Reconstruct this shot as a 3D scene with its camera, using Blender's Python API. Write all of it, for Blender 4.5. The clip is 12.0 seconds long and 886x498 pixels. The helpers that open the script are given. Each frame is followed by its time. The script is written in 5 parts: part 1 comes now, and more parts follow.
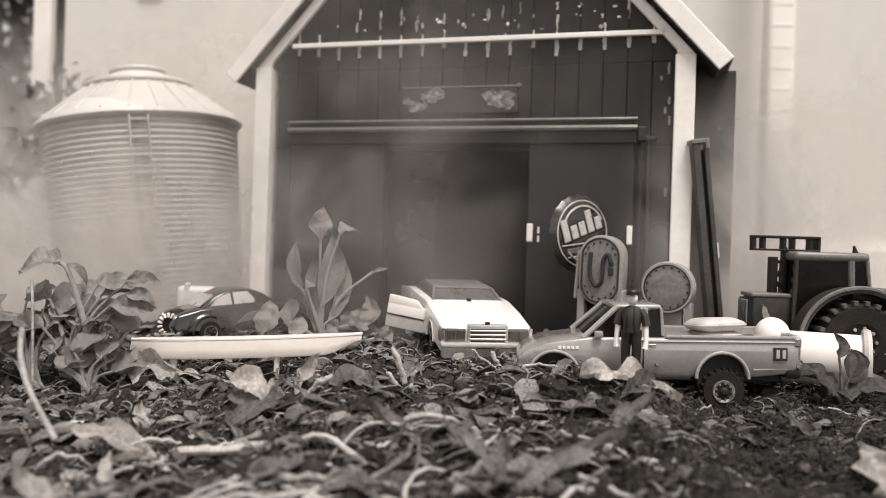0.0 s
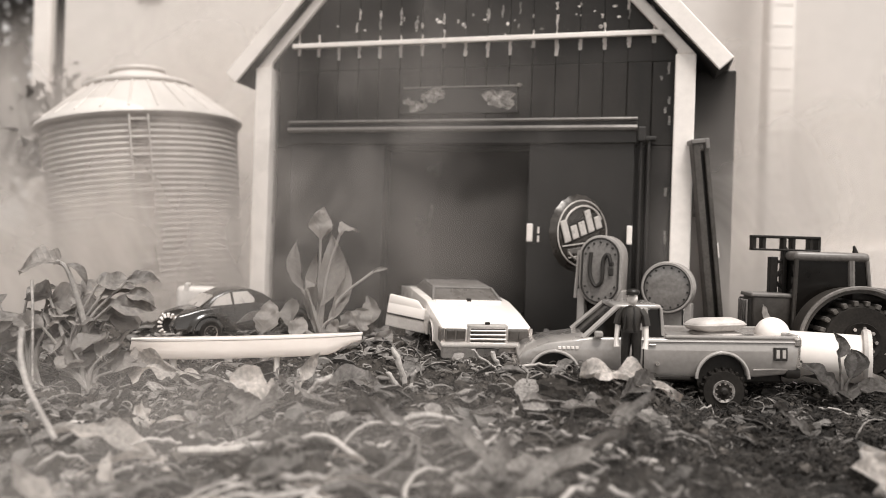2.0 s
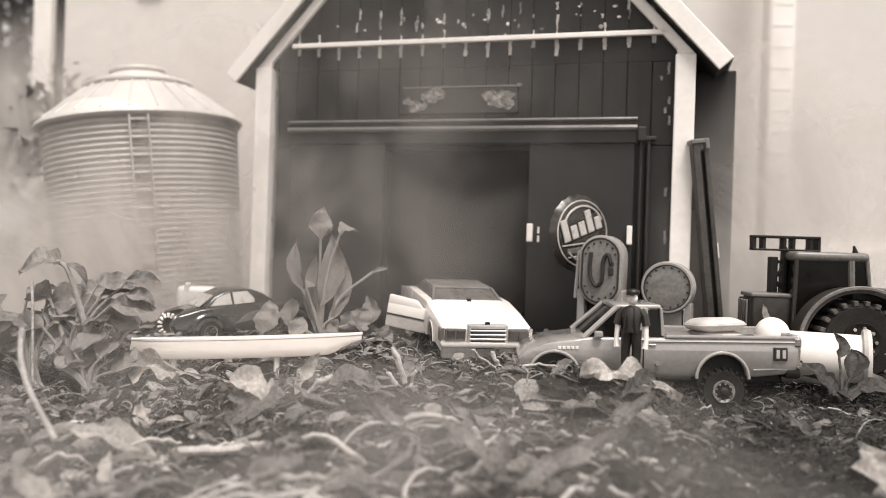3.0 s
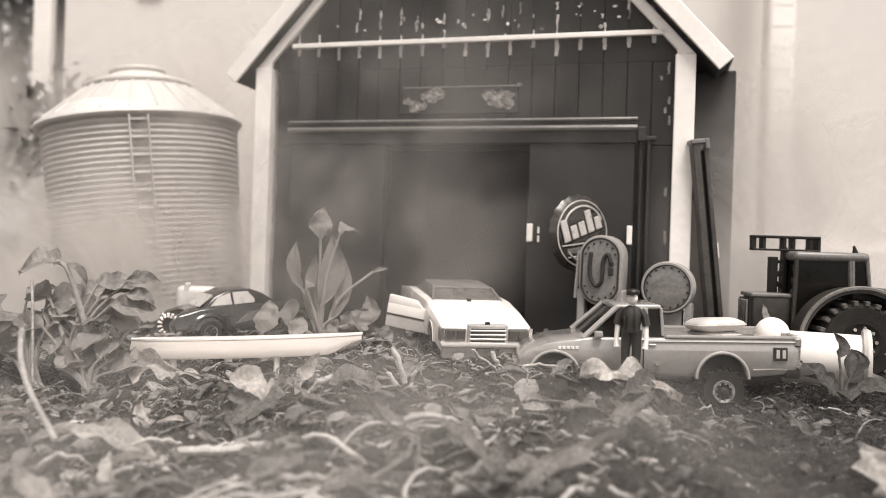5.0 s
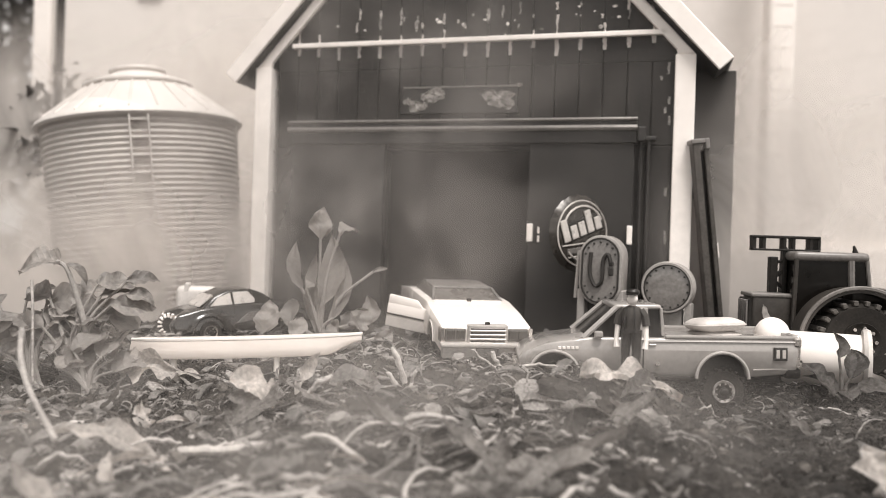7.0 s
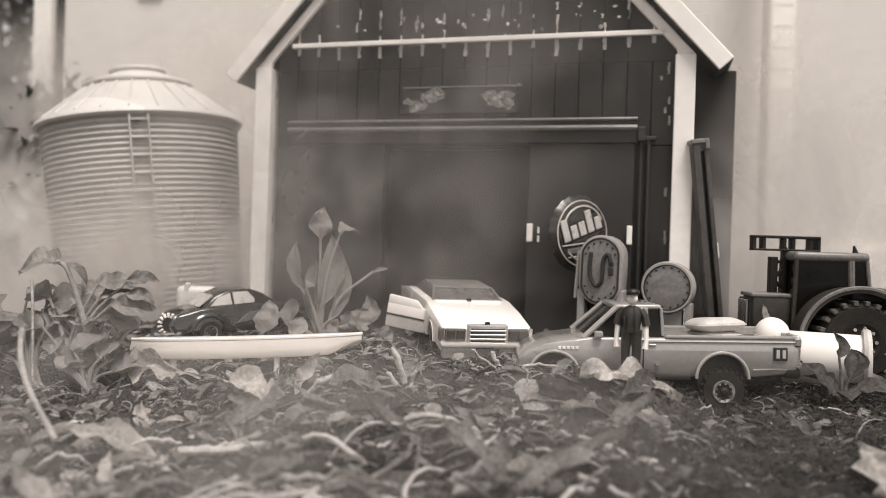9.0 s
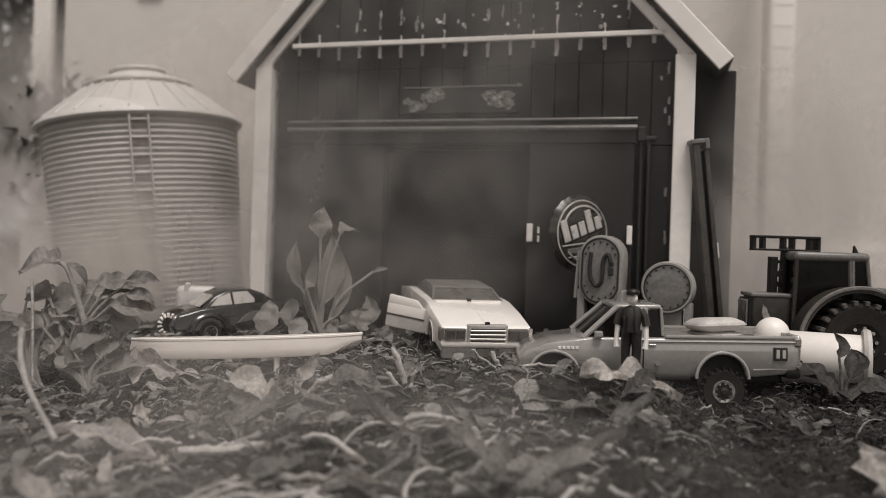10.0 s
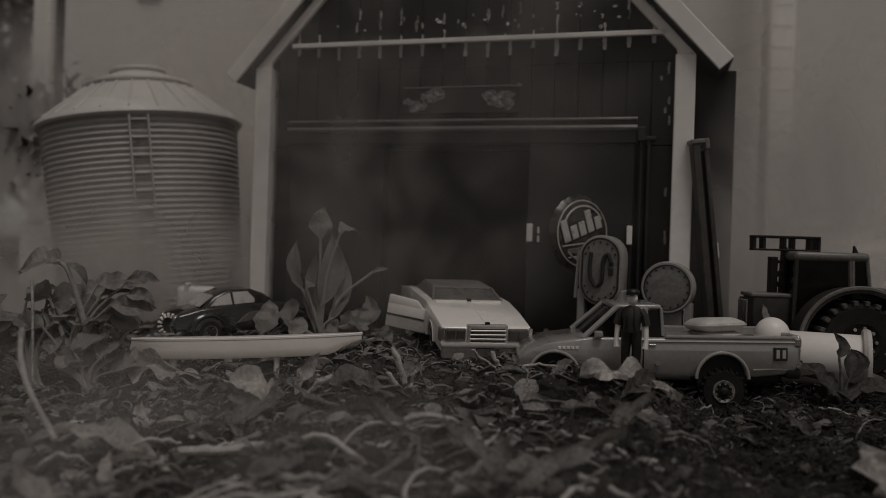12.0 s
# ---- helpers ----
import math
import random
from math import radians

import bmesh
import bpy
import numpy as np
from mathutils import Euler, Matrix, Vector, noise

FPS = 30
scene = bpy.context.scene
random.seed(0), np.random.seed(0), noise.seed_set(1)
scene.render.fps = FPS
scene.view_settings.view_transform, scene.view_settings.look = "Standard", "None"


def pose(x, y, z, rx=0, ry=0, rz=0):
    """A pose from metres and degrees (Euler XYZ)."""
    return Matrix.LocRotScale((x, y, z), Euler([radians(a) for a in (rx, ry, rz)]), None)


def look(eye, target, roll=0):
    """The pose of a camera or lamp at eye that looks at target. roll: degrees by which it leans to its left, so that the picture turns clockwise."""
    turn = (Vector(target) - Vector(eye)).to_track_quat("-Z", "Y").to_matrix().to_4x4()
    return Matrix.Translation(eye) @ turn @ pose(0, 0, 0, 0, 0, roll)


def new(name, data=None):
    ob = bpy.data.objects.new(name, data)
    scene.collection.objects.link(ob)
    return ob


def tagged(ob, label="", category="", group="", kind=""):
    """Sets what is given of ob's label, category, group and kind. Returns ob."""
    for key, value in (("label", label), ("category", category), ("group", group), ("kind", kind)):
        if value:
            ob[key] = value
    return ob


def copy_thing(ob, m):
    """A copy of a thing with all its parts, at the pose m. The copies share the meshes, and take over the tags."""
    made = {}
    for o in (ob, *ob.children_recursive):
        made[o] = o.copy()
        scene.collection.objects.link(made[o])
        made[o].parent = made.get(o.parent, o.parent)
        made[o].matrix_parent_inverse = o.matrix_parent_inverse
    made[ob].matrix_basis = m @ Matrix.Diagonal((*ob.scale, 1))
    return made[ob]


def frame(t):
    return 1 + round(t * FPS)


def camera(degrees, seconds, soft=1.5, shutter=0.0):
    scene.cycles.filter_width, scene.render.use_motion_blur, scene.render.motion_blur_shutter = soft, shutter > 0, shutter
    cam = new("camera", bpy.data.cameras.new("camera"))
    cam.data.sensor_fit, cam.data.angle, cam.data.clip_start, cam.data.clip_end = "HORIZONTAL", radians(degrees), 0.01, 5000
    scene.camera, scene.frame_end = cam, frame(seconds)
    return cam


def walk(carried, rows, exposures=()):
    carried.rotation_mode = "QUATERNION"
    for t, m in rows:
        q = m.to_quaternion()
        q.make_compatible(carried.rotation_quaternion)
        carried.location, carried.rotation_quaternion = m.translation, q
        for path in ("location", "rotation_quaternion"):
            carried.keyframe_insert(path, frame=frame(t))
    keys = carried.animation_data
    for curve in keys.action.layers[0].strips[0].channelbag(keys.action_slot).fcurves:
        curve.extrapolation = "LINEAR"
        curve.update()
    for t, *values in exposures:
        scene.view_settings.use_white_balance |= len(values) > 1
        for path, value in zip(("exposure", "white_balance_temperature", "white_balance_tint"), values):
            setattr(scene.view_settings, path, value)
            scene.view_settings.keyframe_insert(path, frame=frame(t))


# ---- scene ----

CM = 0.01


def P(x, y, z, rx=0, ry=0, rz=0):
    """A pose from centimetres and degrees."""
    return pose(x * CM, y * CM, z * CM, rx, ry, rz)


# camera: a phone resting just above the soil, standing still
cam = camera(60, 12.0, soft=0.5)
EYE = look((0, 0, 4 * CM), (0, 1, 4 * CM), 1.9)
walk(cam, [(0, EYE), (12, EYE)],
     exposures=[(0, 0.9), (3, 1.06), (5, 1.11), (8.5, 1.08), (9.0, 0.8), (9.5, 0.49), (10, 0.14), (10.5, -0.22), (11, -0.63), (11.5, -1.1), (12, -1.5)])
cam.data.dof.use_dof = True
cam.data.dof.focus_distance = 21.0 * CM
cam.data.dof.aperture_fstop = 12.5

# bright overcast sky, seen through a monochrome film tone
WARM = (1.0, 0.955, 0.915, 1)
world = bpy.data.worlds.new("overcast")
scene.world = world
world.use_nodes = True
wn, wl = world.node_tree.nodes, world.node_tree.links
sky = wn.new("ShaderNodeTexSky")
sky.sky_type, sky.sun_disc = "NISHITA", False
sky.sun_elevation, sky.sun_rotation = radians(66), radians(157)
grey = wn.new("ShaderNodeRGBToBW")
tone = wn.new("ShaderNodeMix")
tone.data_type, tone.blend_type = "RGBA", "MULTIPLY"
tone.inputs[0].default_value = 1
tone.inputs[7].default_value = WARM
wl.new(sky.outputs[0], grey.inputs[0])
wl.new(grey.outputs[0], tone.inputs[6])
wl.new(tone.outputs[2], wn["Background"].inputs[0])
wn["Background"].inputs[1].default_value = 0.125
sun_data = bpy.data.lights.new("sun", "SUN")
sun_data.energy, sun_data.angle, sun_data.color = 2.1, radians(22), WARM[:3]
sun = new("sun", sun_data)
sun.matrix_world = look((0.35, -0.72, 1.9), (0, 0.1, 0))


# ---- materials ----
def tint(g):
    k = 0.09 * max(0, 1 - g / 0.15)
    return (min(g * (1.07 + k), 1), g, g * (0.945 - k), 1)


def material(name, a, b=None, rough=0.6, metal=0.0, size=1.0, fine=0.15, bump=0.2, spec=0.5, stretch=(1, 1, 1), coat=0.0, per_piece=0.0, through_light=0.0, veins=0.0):
    """Two grey tones mixed by coarse and fine noise (feature sizes in cm), with bump and uneven gloss."""
    m = bpy.data.materials.new(name)
    m.use_nodes = True
    n, l = m.node_tree.nodes, m.node_tree.links
    bs = n["Principled BSDF"]
    b = a if b is None else b
    co = n.new("ShaderNodeTexCoord")
    mp = n.new("ShaderNodeMapping")
    mp.inputs["Scale"].default_value = stretch
    l.new(co.outputs["Object"], mp.inputs[0])
    big = n.new("ShaderNodeTexNoise")
    big.inputs["Scale"].default_value = 100 / size
    big.inputs["Detail"].default_value = 5
    small = n.new("ShaderNodeTexNoise")
    small.inputs["Scale"].default_value = 100 / fine
    small.inputs["Detail"].default_value = 3
    for t in (big, small):
        l.new(mp.outputs[0], t.inputs["Vector"])
    mix = n.new("ShaderNodeMath")
    mix.operation = "MULTIPLY_ADD"
    mix.inputs[1].default_value = 0.45
    l.new(small.outputs[0], mix.inputs[0])
    half = n.new("ShaderNodeMath")
    half.operation = "MULTIPLY"
    half.inputs[1].default_value = 0.55
    l.new(big.outputs[0], half.inputs[0])
    l.new(half.outputs[0], mix.inputs[2])
    ramp = n.new("ShaderNodeValToRGB")
    ramp.color_ramp.elements[0].position, ramp.color_ramp.elements[1].position = 0.36, 0.64
    ramp.color_ramp.elements[0].color, ramp.color_ramp.elements[1].color = tint(a), tint(b)
    l.new(mix.outputs[0], ramp.inputs[0])
    colour = ramp.outputs[0]
    if per_piece:
        info = n.new("ShaderNodeObjectInfo")
        geo = n.new("ShaderNodeNewGeometry")
        add = n.new("ShaderNodeMath")
        add.operation = "ADD"
        l.new(info.outputs["Random"], add.inputs[0])
        l.new(geo.outputs["Random Per Island"], add.inputs[1])
        rng = n.new("ShaderNodeMapRange")
        rng.inputs["From Max"].default_value = 2
        rng.inputs["To Min"].default_value, rng.inputs["To Max"].default_value = 1 - per_piece, 1 + per_piece
        l.new(add.outputs[0], rng.inputs[0])
        hsv = n.new("ShaderNodeHueSaturation")
        l.new(rng.outputs[0], hsv.inputs["Value"])
        l.new(colour, hsv.inputs["Color"])
        colour = hsv.outputs[0]
    height = mix.outputs[0]
    if veins:
        def calc(op, a, b=None):
            k = n.new("ShaderNodeMath")
            k.operation = op
            for i, v in enumerate((a, b)):
                if v is None:
                    continue
                if isinstance(v, (int, float)):
                    k.inputs[i].default_value = v
                else:
                    l.new(v, k.inputs[i])
            return k.outputs[0]
        xyz = n.new("ShaderNodeSeparateXYZ")
        l.new(co.outputs["Object"], xyz.inputs[0])
        side = calc("ABSOLUTE", xyz.outputs[1])
        along = calc("SUBTRACT", xyz.outputs[0], calc("MULTIPLY", side, 0.9))
        wob = calc("ADD", calc("MULTIPLY", along, 2 * math.pi / (0.34 * CM)), calc("MULTIPLY", big.outputs[0], 3.0))
        rib = calc("POWER", calc("ABSOLUTE", calc("SINE", wob)), 9.0)
        mid = calc("LESS_THAN", side, 0.025 * CM)
        vein = calc("MAXIMUM", rib, mid)
        lift = n.new("ShaderNodeHueSaturation")
        l.new(calc("ADD", calc("MULTIPLY", vein, veins), 1.0), lift.inputs["Value"])
        l.new(colour, lift.inputs["Color"])
        colour = lift.outputs[0]
        height = calc("ADD", calc("MULTIPLY", vein, 0.5), mix.outputs[0])
    l.new(colour, bs.inputs["Base Color"])
    rr = n.new("ShaderNodeMapRange")
    rr.inputs["To Min"].default_value, rr.inputs["To Max"].default_value = max(rough - 0.12, 0.02), min(rough + 0.12, 1)
    l.new(big.outputs[0], rr.inputs[0])
    l.new(rr.outputs[0], bs.inputs["Roughness"])
    bs.inputs["Metallic"].default_value = metal
    bs.inputs["Specular IOR Level"].default_value = spec
    bs.inputs["Coat Weight"].default_value = coat
    bs.inputs["Coat Roughness"].default_value = 0.08
    if bump:
        bp = n.new("ShaderNodeBump")
        bp.inputs["Strength"].default_value = bump
        bp.inputs["Distance"].default_value = fine * CM * 0.5
        l.new(height, bp.inputs["Height"])
        l.new(bp.outputs[0], bs.inputs["Normal"])
    if through_light:
        tr = n.new("ShaderNodeBsdfTranslucent")
        l.new(colour, tr.inputs[0])
        ms = n.new("ShaderNodeMixShader")
        ms.inputs[0].default_value = through_light
        l.new(bs.outputs[0], ms.inputs[1])
        l.new(tr.outputs[0], ms.inputs[2])
        l.new(ms.outputs[0], n["Material Output"].inputs[0])
    return m


def smoke_material(name, density, size, lo, hi):
    """Thin white smoke: lit white specks between clear air, thinning out towards the rim of its puff."""
    m = bpy.data.materials.new(name)
    m.use_nodes = True
    n, l = m.node_tree.nodes, m.node_tree.links
    n.remove(n["Principled BSDF"])
    co = n.new("ShaderNodeTexCoord")
    grad = n.new("ShaderNodeTexGradient")
    grad.gradient_type = "SPHERICAL"
    mp = n.new("ShaderNodeMapping")
    mp.inputs["Location"].default_value = (-1, 0, -1)
    mp.inputs["Scale"].default_value = (2, 0, 2)
    l.new(co.outputs["Generated"], mp.inputs[0])
    l.new(mp.outputs[0], grad.inputs[0])
    rim = n.new("ShaderNodeMapRange")
    rim.interpolation_type = "SMOOTHSTEP"
    rim.inputs["From Min"].default_value, rim.inputs["From Max"].default_value = 0.0, 0.75
    l.new(grad.outputs[0], rim.inputs[0])
    no = n.new("ShaderNodeTexNoise")
    no.inputs["Scale"].default_value = 100 / size
    no.inputs["Detail"].default_value = 4
    no.inputs["Roughness"].default_value = 0.52
    no.inputs["Distortion"].default_value = 0.6
    l.new(co.outputs["Object"], no.inputs["Vector"])
    wisp = n.new("ShaderNodeMapRange")
    wisp.interpolation_type = "SMOOTHSTEP"
    wisp.inputs["From Min"].default_value, wisp.inputs["From Max"].default_value = lo, hi
    wisp.inputs["To Min"].default_value = 0.25
    l.new(no.outputs[0], wisp.inputs[0])
    a = n.new("ShaderNodeMath")
    a.operation = "MULTIPLY"
    l.new(rim.outputs[0], a.inputs[0])
    l.new(wisp.outputs[0], a.inputs[1])
    c = n.new("ShaderNodeMath")
    c.operation = "MULTIPLY"
    c.inputs[1].default_value = density
    l.new(a.outputs[0], c.inputs[0])
    di = n.new("ShaderNodeBsdfDiffuse")
    di.inputs[0].default_value = tint(0.7)
    tl = n.new("ShaderNodeBsdfTranslucent")
    tl.inputs[0].default_value = tint(0.7)
    both = n.new("ShaderNodeMixShader")
    l.new(di.outputs[0], both.inputs[1])
    l.new(tl.outputs[0], both.inputs[2])
    clear = n.new("ShaderNodeBsdfTransparent")
    out = n.new("ShaderNodeMixShader")
    l.new(c.outputs[0], out.inputs[0])
    l.new(clear.outputs[0], out.inputs[1])
    l.new(both.outputs[0], out.inputs[2])
    l.new(out.outputs[0], n["Material Output"].inputs[0])
    return m


SOIL = material("dark_soil", 0.007, 0.045, 0.9, spec=0.15, size=0.9, fine=0.12, bump=0.8)
CRUMB = material("soil_crumb", 0.007, 0.075, 0.85, spec=0.2, size=0.5, fine=0.1, bump=0.6, per_piece=0.7)
FRAGMENT = material("leaf_fragment", 0.05, 0.26, 0.8, size=0.35, fine=0.06, bump=0.5, per_piece=0.75)
MOSS = material("dark_moss", 0.008, 0.07, 0.8, spec=0.3, size=0.6, fine=0.08, bump=0.3, per_piece=0.8)
CHIP = material("bark_chip", 0.02, 0.24, 0.8, size=0.5, fine=0.08, bump=0.5, per_piece=0.75)
DRYLEAF = material("dry_leaf", 0.07, 0.25, 0.7, size=0.7, fine=0.1, bump=0.5, per_piece=0.35, through_light=0.2, veins=0.2)
PALELEAF = material("bleached_leaf", 0.36, 0.74, 0.75, size=0.5, fine=0.08, bump=0.4, per_piece=0.2, through_light=0.2, veins=0.12)
GREENLEAF = material("weed_leaf", 0.24, 0.46, 0.5, size=0.8, fine=0.12, bump=0.3, per_piece=0.25, through_light=0.3, veins=0.1)
SEEDLEAF = material("seedling_leaf", 0.34, 0.46, 0.5, size=0.8, fine=0.12, bump=0.3, per_piece=0.2, through_light=0.3, veins=0.03)
LEAFMID = material("faded_leaf", 0.14, 0.36, 0.7, size=0.7, fine=0.1, bump=0.5, per_piece=0.2, through_light=0.2, veins=0.15)
STALK = material("dry_stalk", 0.2, 0.5, 0.75, size=0.6, fine=0.08, bump=0.4, per_piece=0.2)
DARKWEED = material("dark_weed_leaf", 0.05, 0.17, 0.65, size=0.5, fine=0.1, bump=0.4, spec=0.3, per_piece=0.3, through_light=0.15, veins=0.2)
SHRUB = material("shrub_leaf", 0.03, 0.09, 0.35, size=2, fine=0.4, bump=0.2, per_piece=0.5)
WALLPAINT = material("pale_wall_paint", 0.59, 0.64, 0.75, size=22, fine=0.5, bump=0.08)
TRIM = material("white_trim_paint", 0.72, 0.82, 0.6, size=1.5, fine=0.12, bump=0.25)
FASCIA = material("white_barn_paint", 0.8, 0.9, 0.5, size=1.2, fine=0.2, bump=0.1)
PLANK = material("dark_barn_paint", 0.009, 0.018, 0.5, size=1.2, fine=0.07, bump=0.35, stretch=(3, 3, 0.5), per_piece=0.2, spec=0.3)
DOORPAINT = material("dark_door_paint", 0.01, 0.018, 0.55, size=1.6, fine=0.1, bump=0.2, stretch=(3, 3, 0.4))
DARKWOOD = material("dark_inner_wood", 0.01, 0.018, 0.8, size=1.5, fine=0.1, bump=0.2)
TRACK = material("painted_metal_track", 0.16, 0.26, 0.35, 0.5, size=1, fine=0.1, bump=0.1)
ROOFTOP = material("weathered_roof", 0.2, 0.3, 0.85, size=1, fine=0.1, bump=0.4)
FLAKE = material("peeling_paint", 0.12, 0.6, 0.75, size=0.22, fine=0.05, bump=0.5)
DRIP = material("paint_drip", 0.65, 0.85, 0.6, size=0.3, fine=0.05, bump=0.3)
SILO = material("pale_silo_plastic", 0.42, 0.5, 0.45, size=2, fine=0.2, bump=0.08)
SILOROOF = material("white_silo_roof", 0.5, 0.58, 0.5, size=2, fine=0.2, bump=0.08)
WHITEPAINT = material("white_car_enamel", 0.82, 0.86, 0.25, size=1, fine=0.15, bump=0.03, coat=0.5)
CHROME = material("worn_chrome", 0.5, 0.62, 0.25, 0.9, size=0.4, fine=0.06, bump=0.1)
TRUCKPAINT = material("satin_truck_enamel", 0.27, 0.34, 0.28, size=1.4, fine=0.12, bump=0.04, coat=0.9)
BLACKPAINT = material("black_car_enamel", 0.012, 0.025, 0.2, size=1, fine=0.1, bump=0.04, coat=0.5)
RUBBER = material("black_rubber", 0.01, 0.022, 0.8, spec=0.2, size=0.5, fine=0.06, bump=0.3)
# paler rubber, with the highlights on the big lugs put into its colour
LUG = material("highlit_rubber_lug", 0.04, 0.1, 0.8, size=0.4, fine=0.06, bump=0.3)
BLACKPLASTIC = material("black_plastic", 0.008, 0.018, 0.5, spec=0.25, size=0.8, fine=0.08, bump=0.1)
DARKGLASS = material("dark_toy_window", 0.005, 0.008, 0.15, size=1, fine=0.2, bump=0.02, spec=0.2)
# dark glass lightened to grey: the smoke haze is mixed into its colour
HAZEGLASS = material("haze_grey_glass", 0.09, 0.15, 0.3, size=1, fine=0.2, bump=0.04)
TRACTORPAINT = material("dark_tractor_enamel", 0.022, 0.045, 0.4, size=1, fine=0.1, bump=0.08, coat=0.05, spec=0.3)
FENDER = material("grey_fender_enamel", 0.11, 0.18, 0.4, size=0.8, fine=0.1, bump=0.15)
PUMP = material("grey_pump_plastic", 0.24, 0.32, 0.4, size=0.8, fine=0.08, bump=0.12)
DIAL = material("dull_dial_face", 0.13, 0.2, 0.2, coat=0.8, size=0.8, fine=0.1, bump=0.05)
MARK = material("black_dial_mark", 0.015, 0.02, 0.5, size=0.3, fine=0.05, bump=0.0)
CAPDARK = material("dark_printed_tin", 0.025, 0.06, 0.28, 0.3, size=0.5, fine=0.06, bump=0.1)
CAPLIGHT = material("pale_printed_tin", 0.45, 0.6, 0.3, 0.3, size=0.4, fine=0.06, bump=0.1)
HEADLENS = material("smoky_lamp_lens", 0.06, 0.1, 0.15, 0.3, size=0.4, fine=0.08, bump=0.1, coat=0.6)
CAPMID = material("grey_printed_tin", 0.14, 0.2, 0.3, 0.3, size=0.4, fine=0.06, bump=0.1)
IVORY = material("white_plastic", 0.76, 0.82, 0.4, size=1.5, fine=0.15, bump=0.08)
SACK = material("pale_sack_plastic", 0.42, 0.55, 0.45, size=0.6, fine=0.08, bump=0.2)
BUMPERGREY = material("dull_bumper", 0.34, 0.5, 0.35, metal=0.2, size=0.4, fine=0.06, bump=0.15)
TRUCKRIM = material("mottled_dark_rim", 0.015, 0.42, 0.45, metal=0.2, size=0.2, fine=0.04, bump=0.3)
FIGSHIRT = material("dark_figure_shirt", 0.02, 0.045, 0.5, size=0.3, fine=0.05, bump=0.15)
FIGDARK = material("dark_figure_paint", 0.008, 0.02, 0.4, size=0.3, fine=0.05, bump=0.1)
VINYL = material("grey_vinyl_roof", 0.1, 0.16, 0.6, size=0.6, fine=0.05, bump=0.15)
MASTPAINT = material("dark_mast_metal", 0.04, 0.09, 0.45, 0.3, size=0.6, fine=0.08, bump=0.2)


# ---- mesh helpers, all in centimetres ----
def part(name, bm, mat, parent=None, label="", smooth=False, mats=()):
    bmesh.ops.recalc_face_normals(bm, faces=bm.faces)
    me = bpy.data.meshes.new(name)
    bm.to_mesh(me)
    bm.free()
    me.transform(Matrix.Scale(CM, 4))
    for m in (mat, *mats):
        me.materials.append(m)
    if smooth:
        me.shade_smooth()
        me.set_sharp_from_angle(angle=radians(38))
    ob = new(name, me)
    ob.parent = parent
    if label:
        tagged(ob, label)
    return ob


def thing(name, m, label, category, group="", kind=""):
    ob = new(name)
    ob.empty_display_size = 0.005
    ob.matrix_basis = m
    return tagged(ob, label, category, group, kind)


def joined(*bms):
    out = bmesh.new()
    for b in bms:
        me = bpy.data.meshes.new("tmp")
        b.to_mesh(me)
        b.free()
        out.from_mesh(me)
        bpy.data.meshes.remove(me)
    return out


def box(x0, x1, y0, y1, z0, z1, bevel=0.0, seg=2):
    bm = bmesh.new()
    bmesh.ops.create_cube(bm, size=1)
    for v in bm.verts:
        v.co = Vector(((x0 + x1) / 2 + v.co.x * (x1 - x0), (y0 + y1) / 2 + v.co.y * (y1 - y0), (z0 + z1) / 2 + v.co.z * (z1 - z0)))
    if bevel:
        bmesh.ops.bevel(bm, geom=bm.edges[:], offset=bevel, segments=seg, profile=0.5, affect="EDGES")
    return bm


def turned(bm, m):
    bmesh.ops.transform(bm, matrix=m, verts=bm.verts)
    return bm


def M(x=0, y=0, z=0, rx=0, ry=0, rz=0):
    return pose(x, y, z, rx, ry, rz)


def prism(profile, y0, y1, bevel=0.0, seg=2):
    """A side profile (x, z) drawn out from y0 to y1."""
    bm = bmesh.new()
    f = bm.faces.new([bm.verts.new((x, y0, z)) for x, z in profile])
    r = bmesh.ops.extrude_face_region(bm, geom=[f])
    bmesh.ops.translate(bm, vec=(0, y1 - y0, 0), verts=[v for v in r["geom"] if isinstance(v, bmesh.types.BMVert)])
    bmesh.ops.recalc_face_normals(bm, faces=bm.faces)
    if bevel:
        bmesh.ops.bevel(bm, geom=[e for e in bm.edges if e.calc_face_angle(0) > 0.5], offset=bevel, segments=seg, profile=0.5, affect="EDGES", clamp_overlap=True)
    return bm


def lathe(profile, seg=32, axis="z"):
    """A profile of (radius, height) turned round an axis."""
    bm = bmesh.new()
    rings = []
    for r, h in profile:
        ring = []
        for i in range(seg):
            a = 2 * math.pi * i / seg
            c, s = r * math.cos(a), r * math.sin(a)
            ring.append(bm.verts.new((c, s, h) if axis == "z" else (c, h, s) if axis == "y" else (h, c, s)))
        rings.append(ring)
    for p, q in zip(rings, rings[1:]):
        for i in range(seg):
            bm.faces.new((p[i], p[(i + 1) % seg], q[(i + 1) % seg], q[i]))
    bm.faces.new(rings[0])
    bm.faces.new(rings[-1])
    return bm


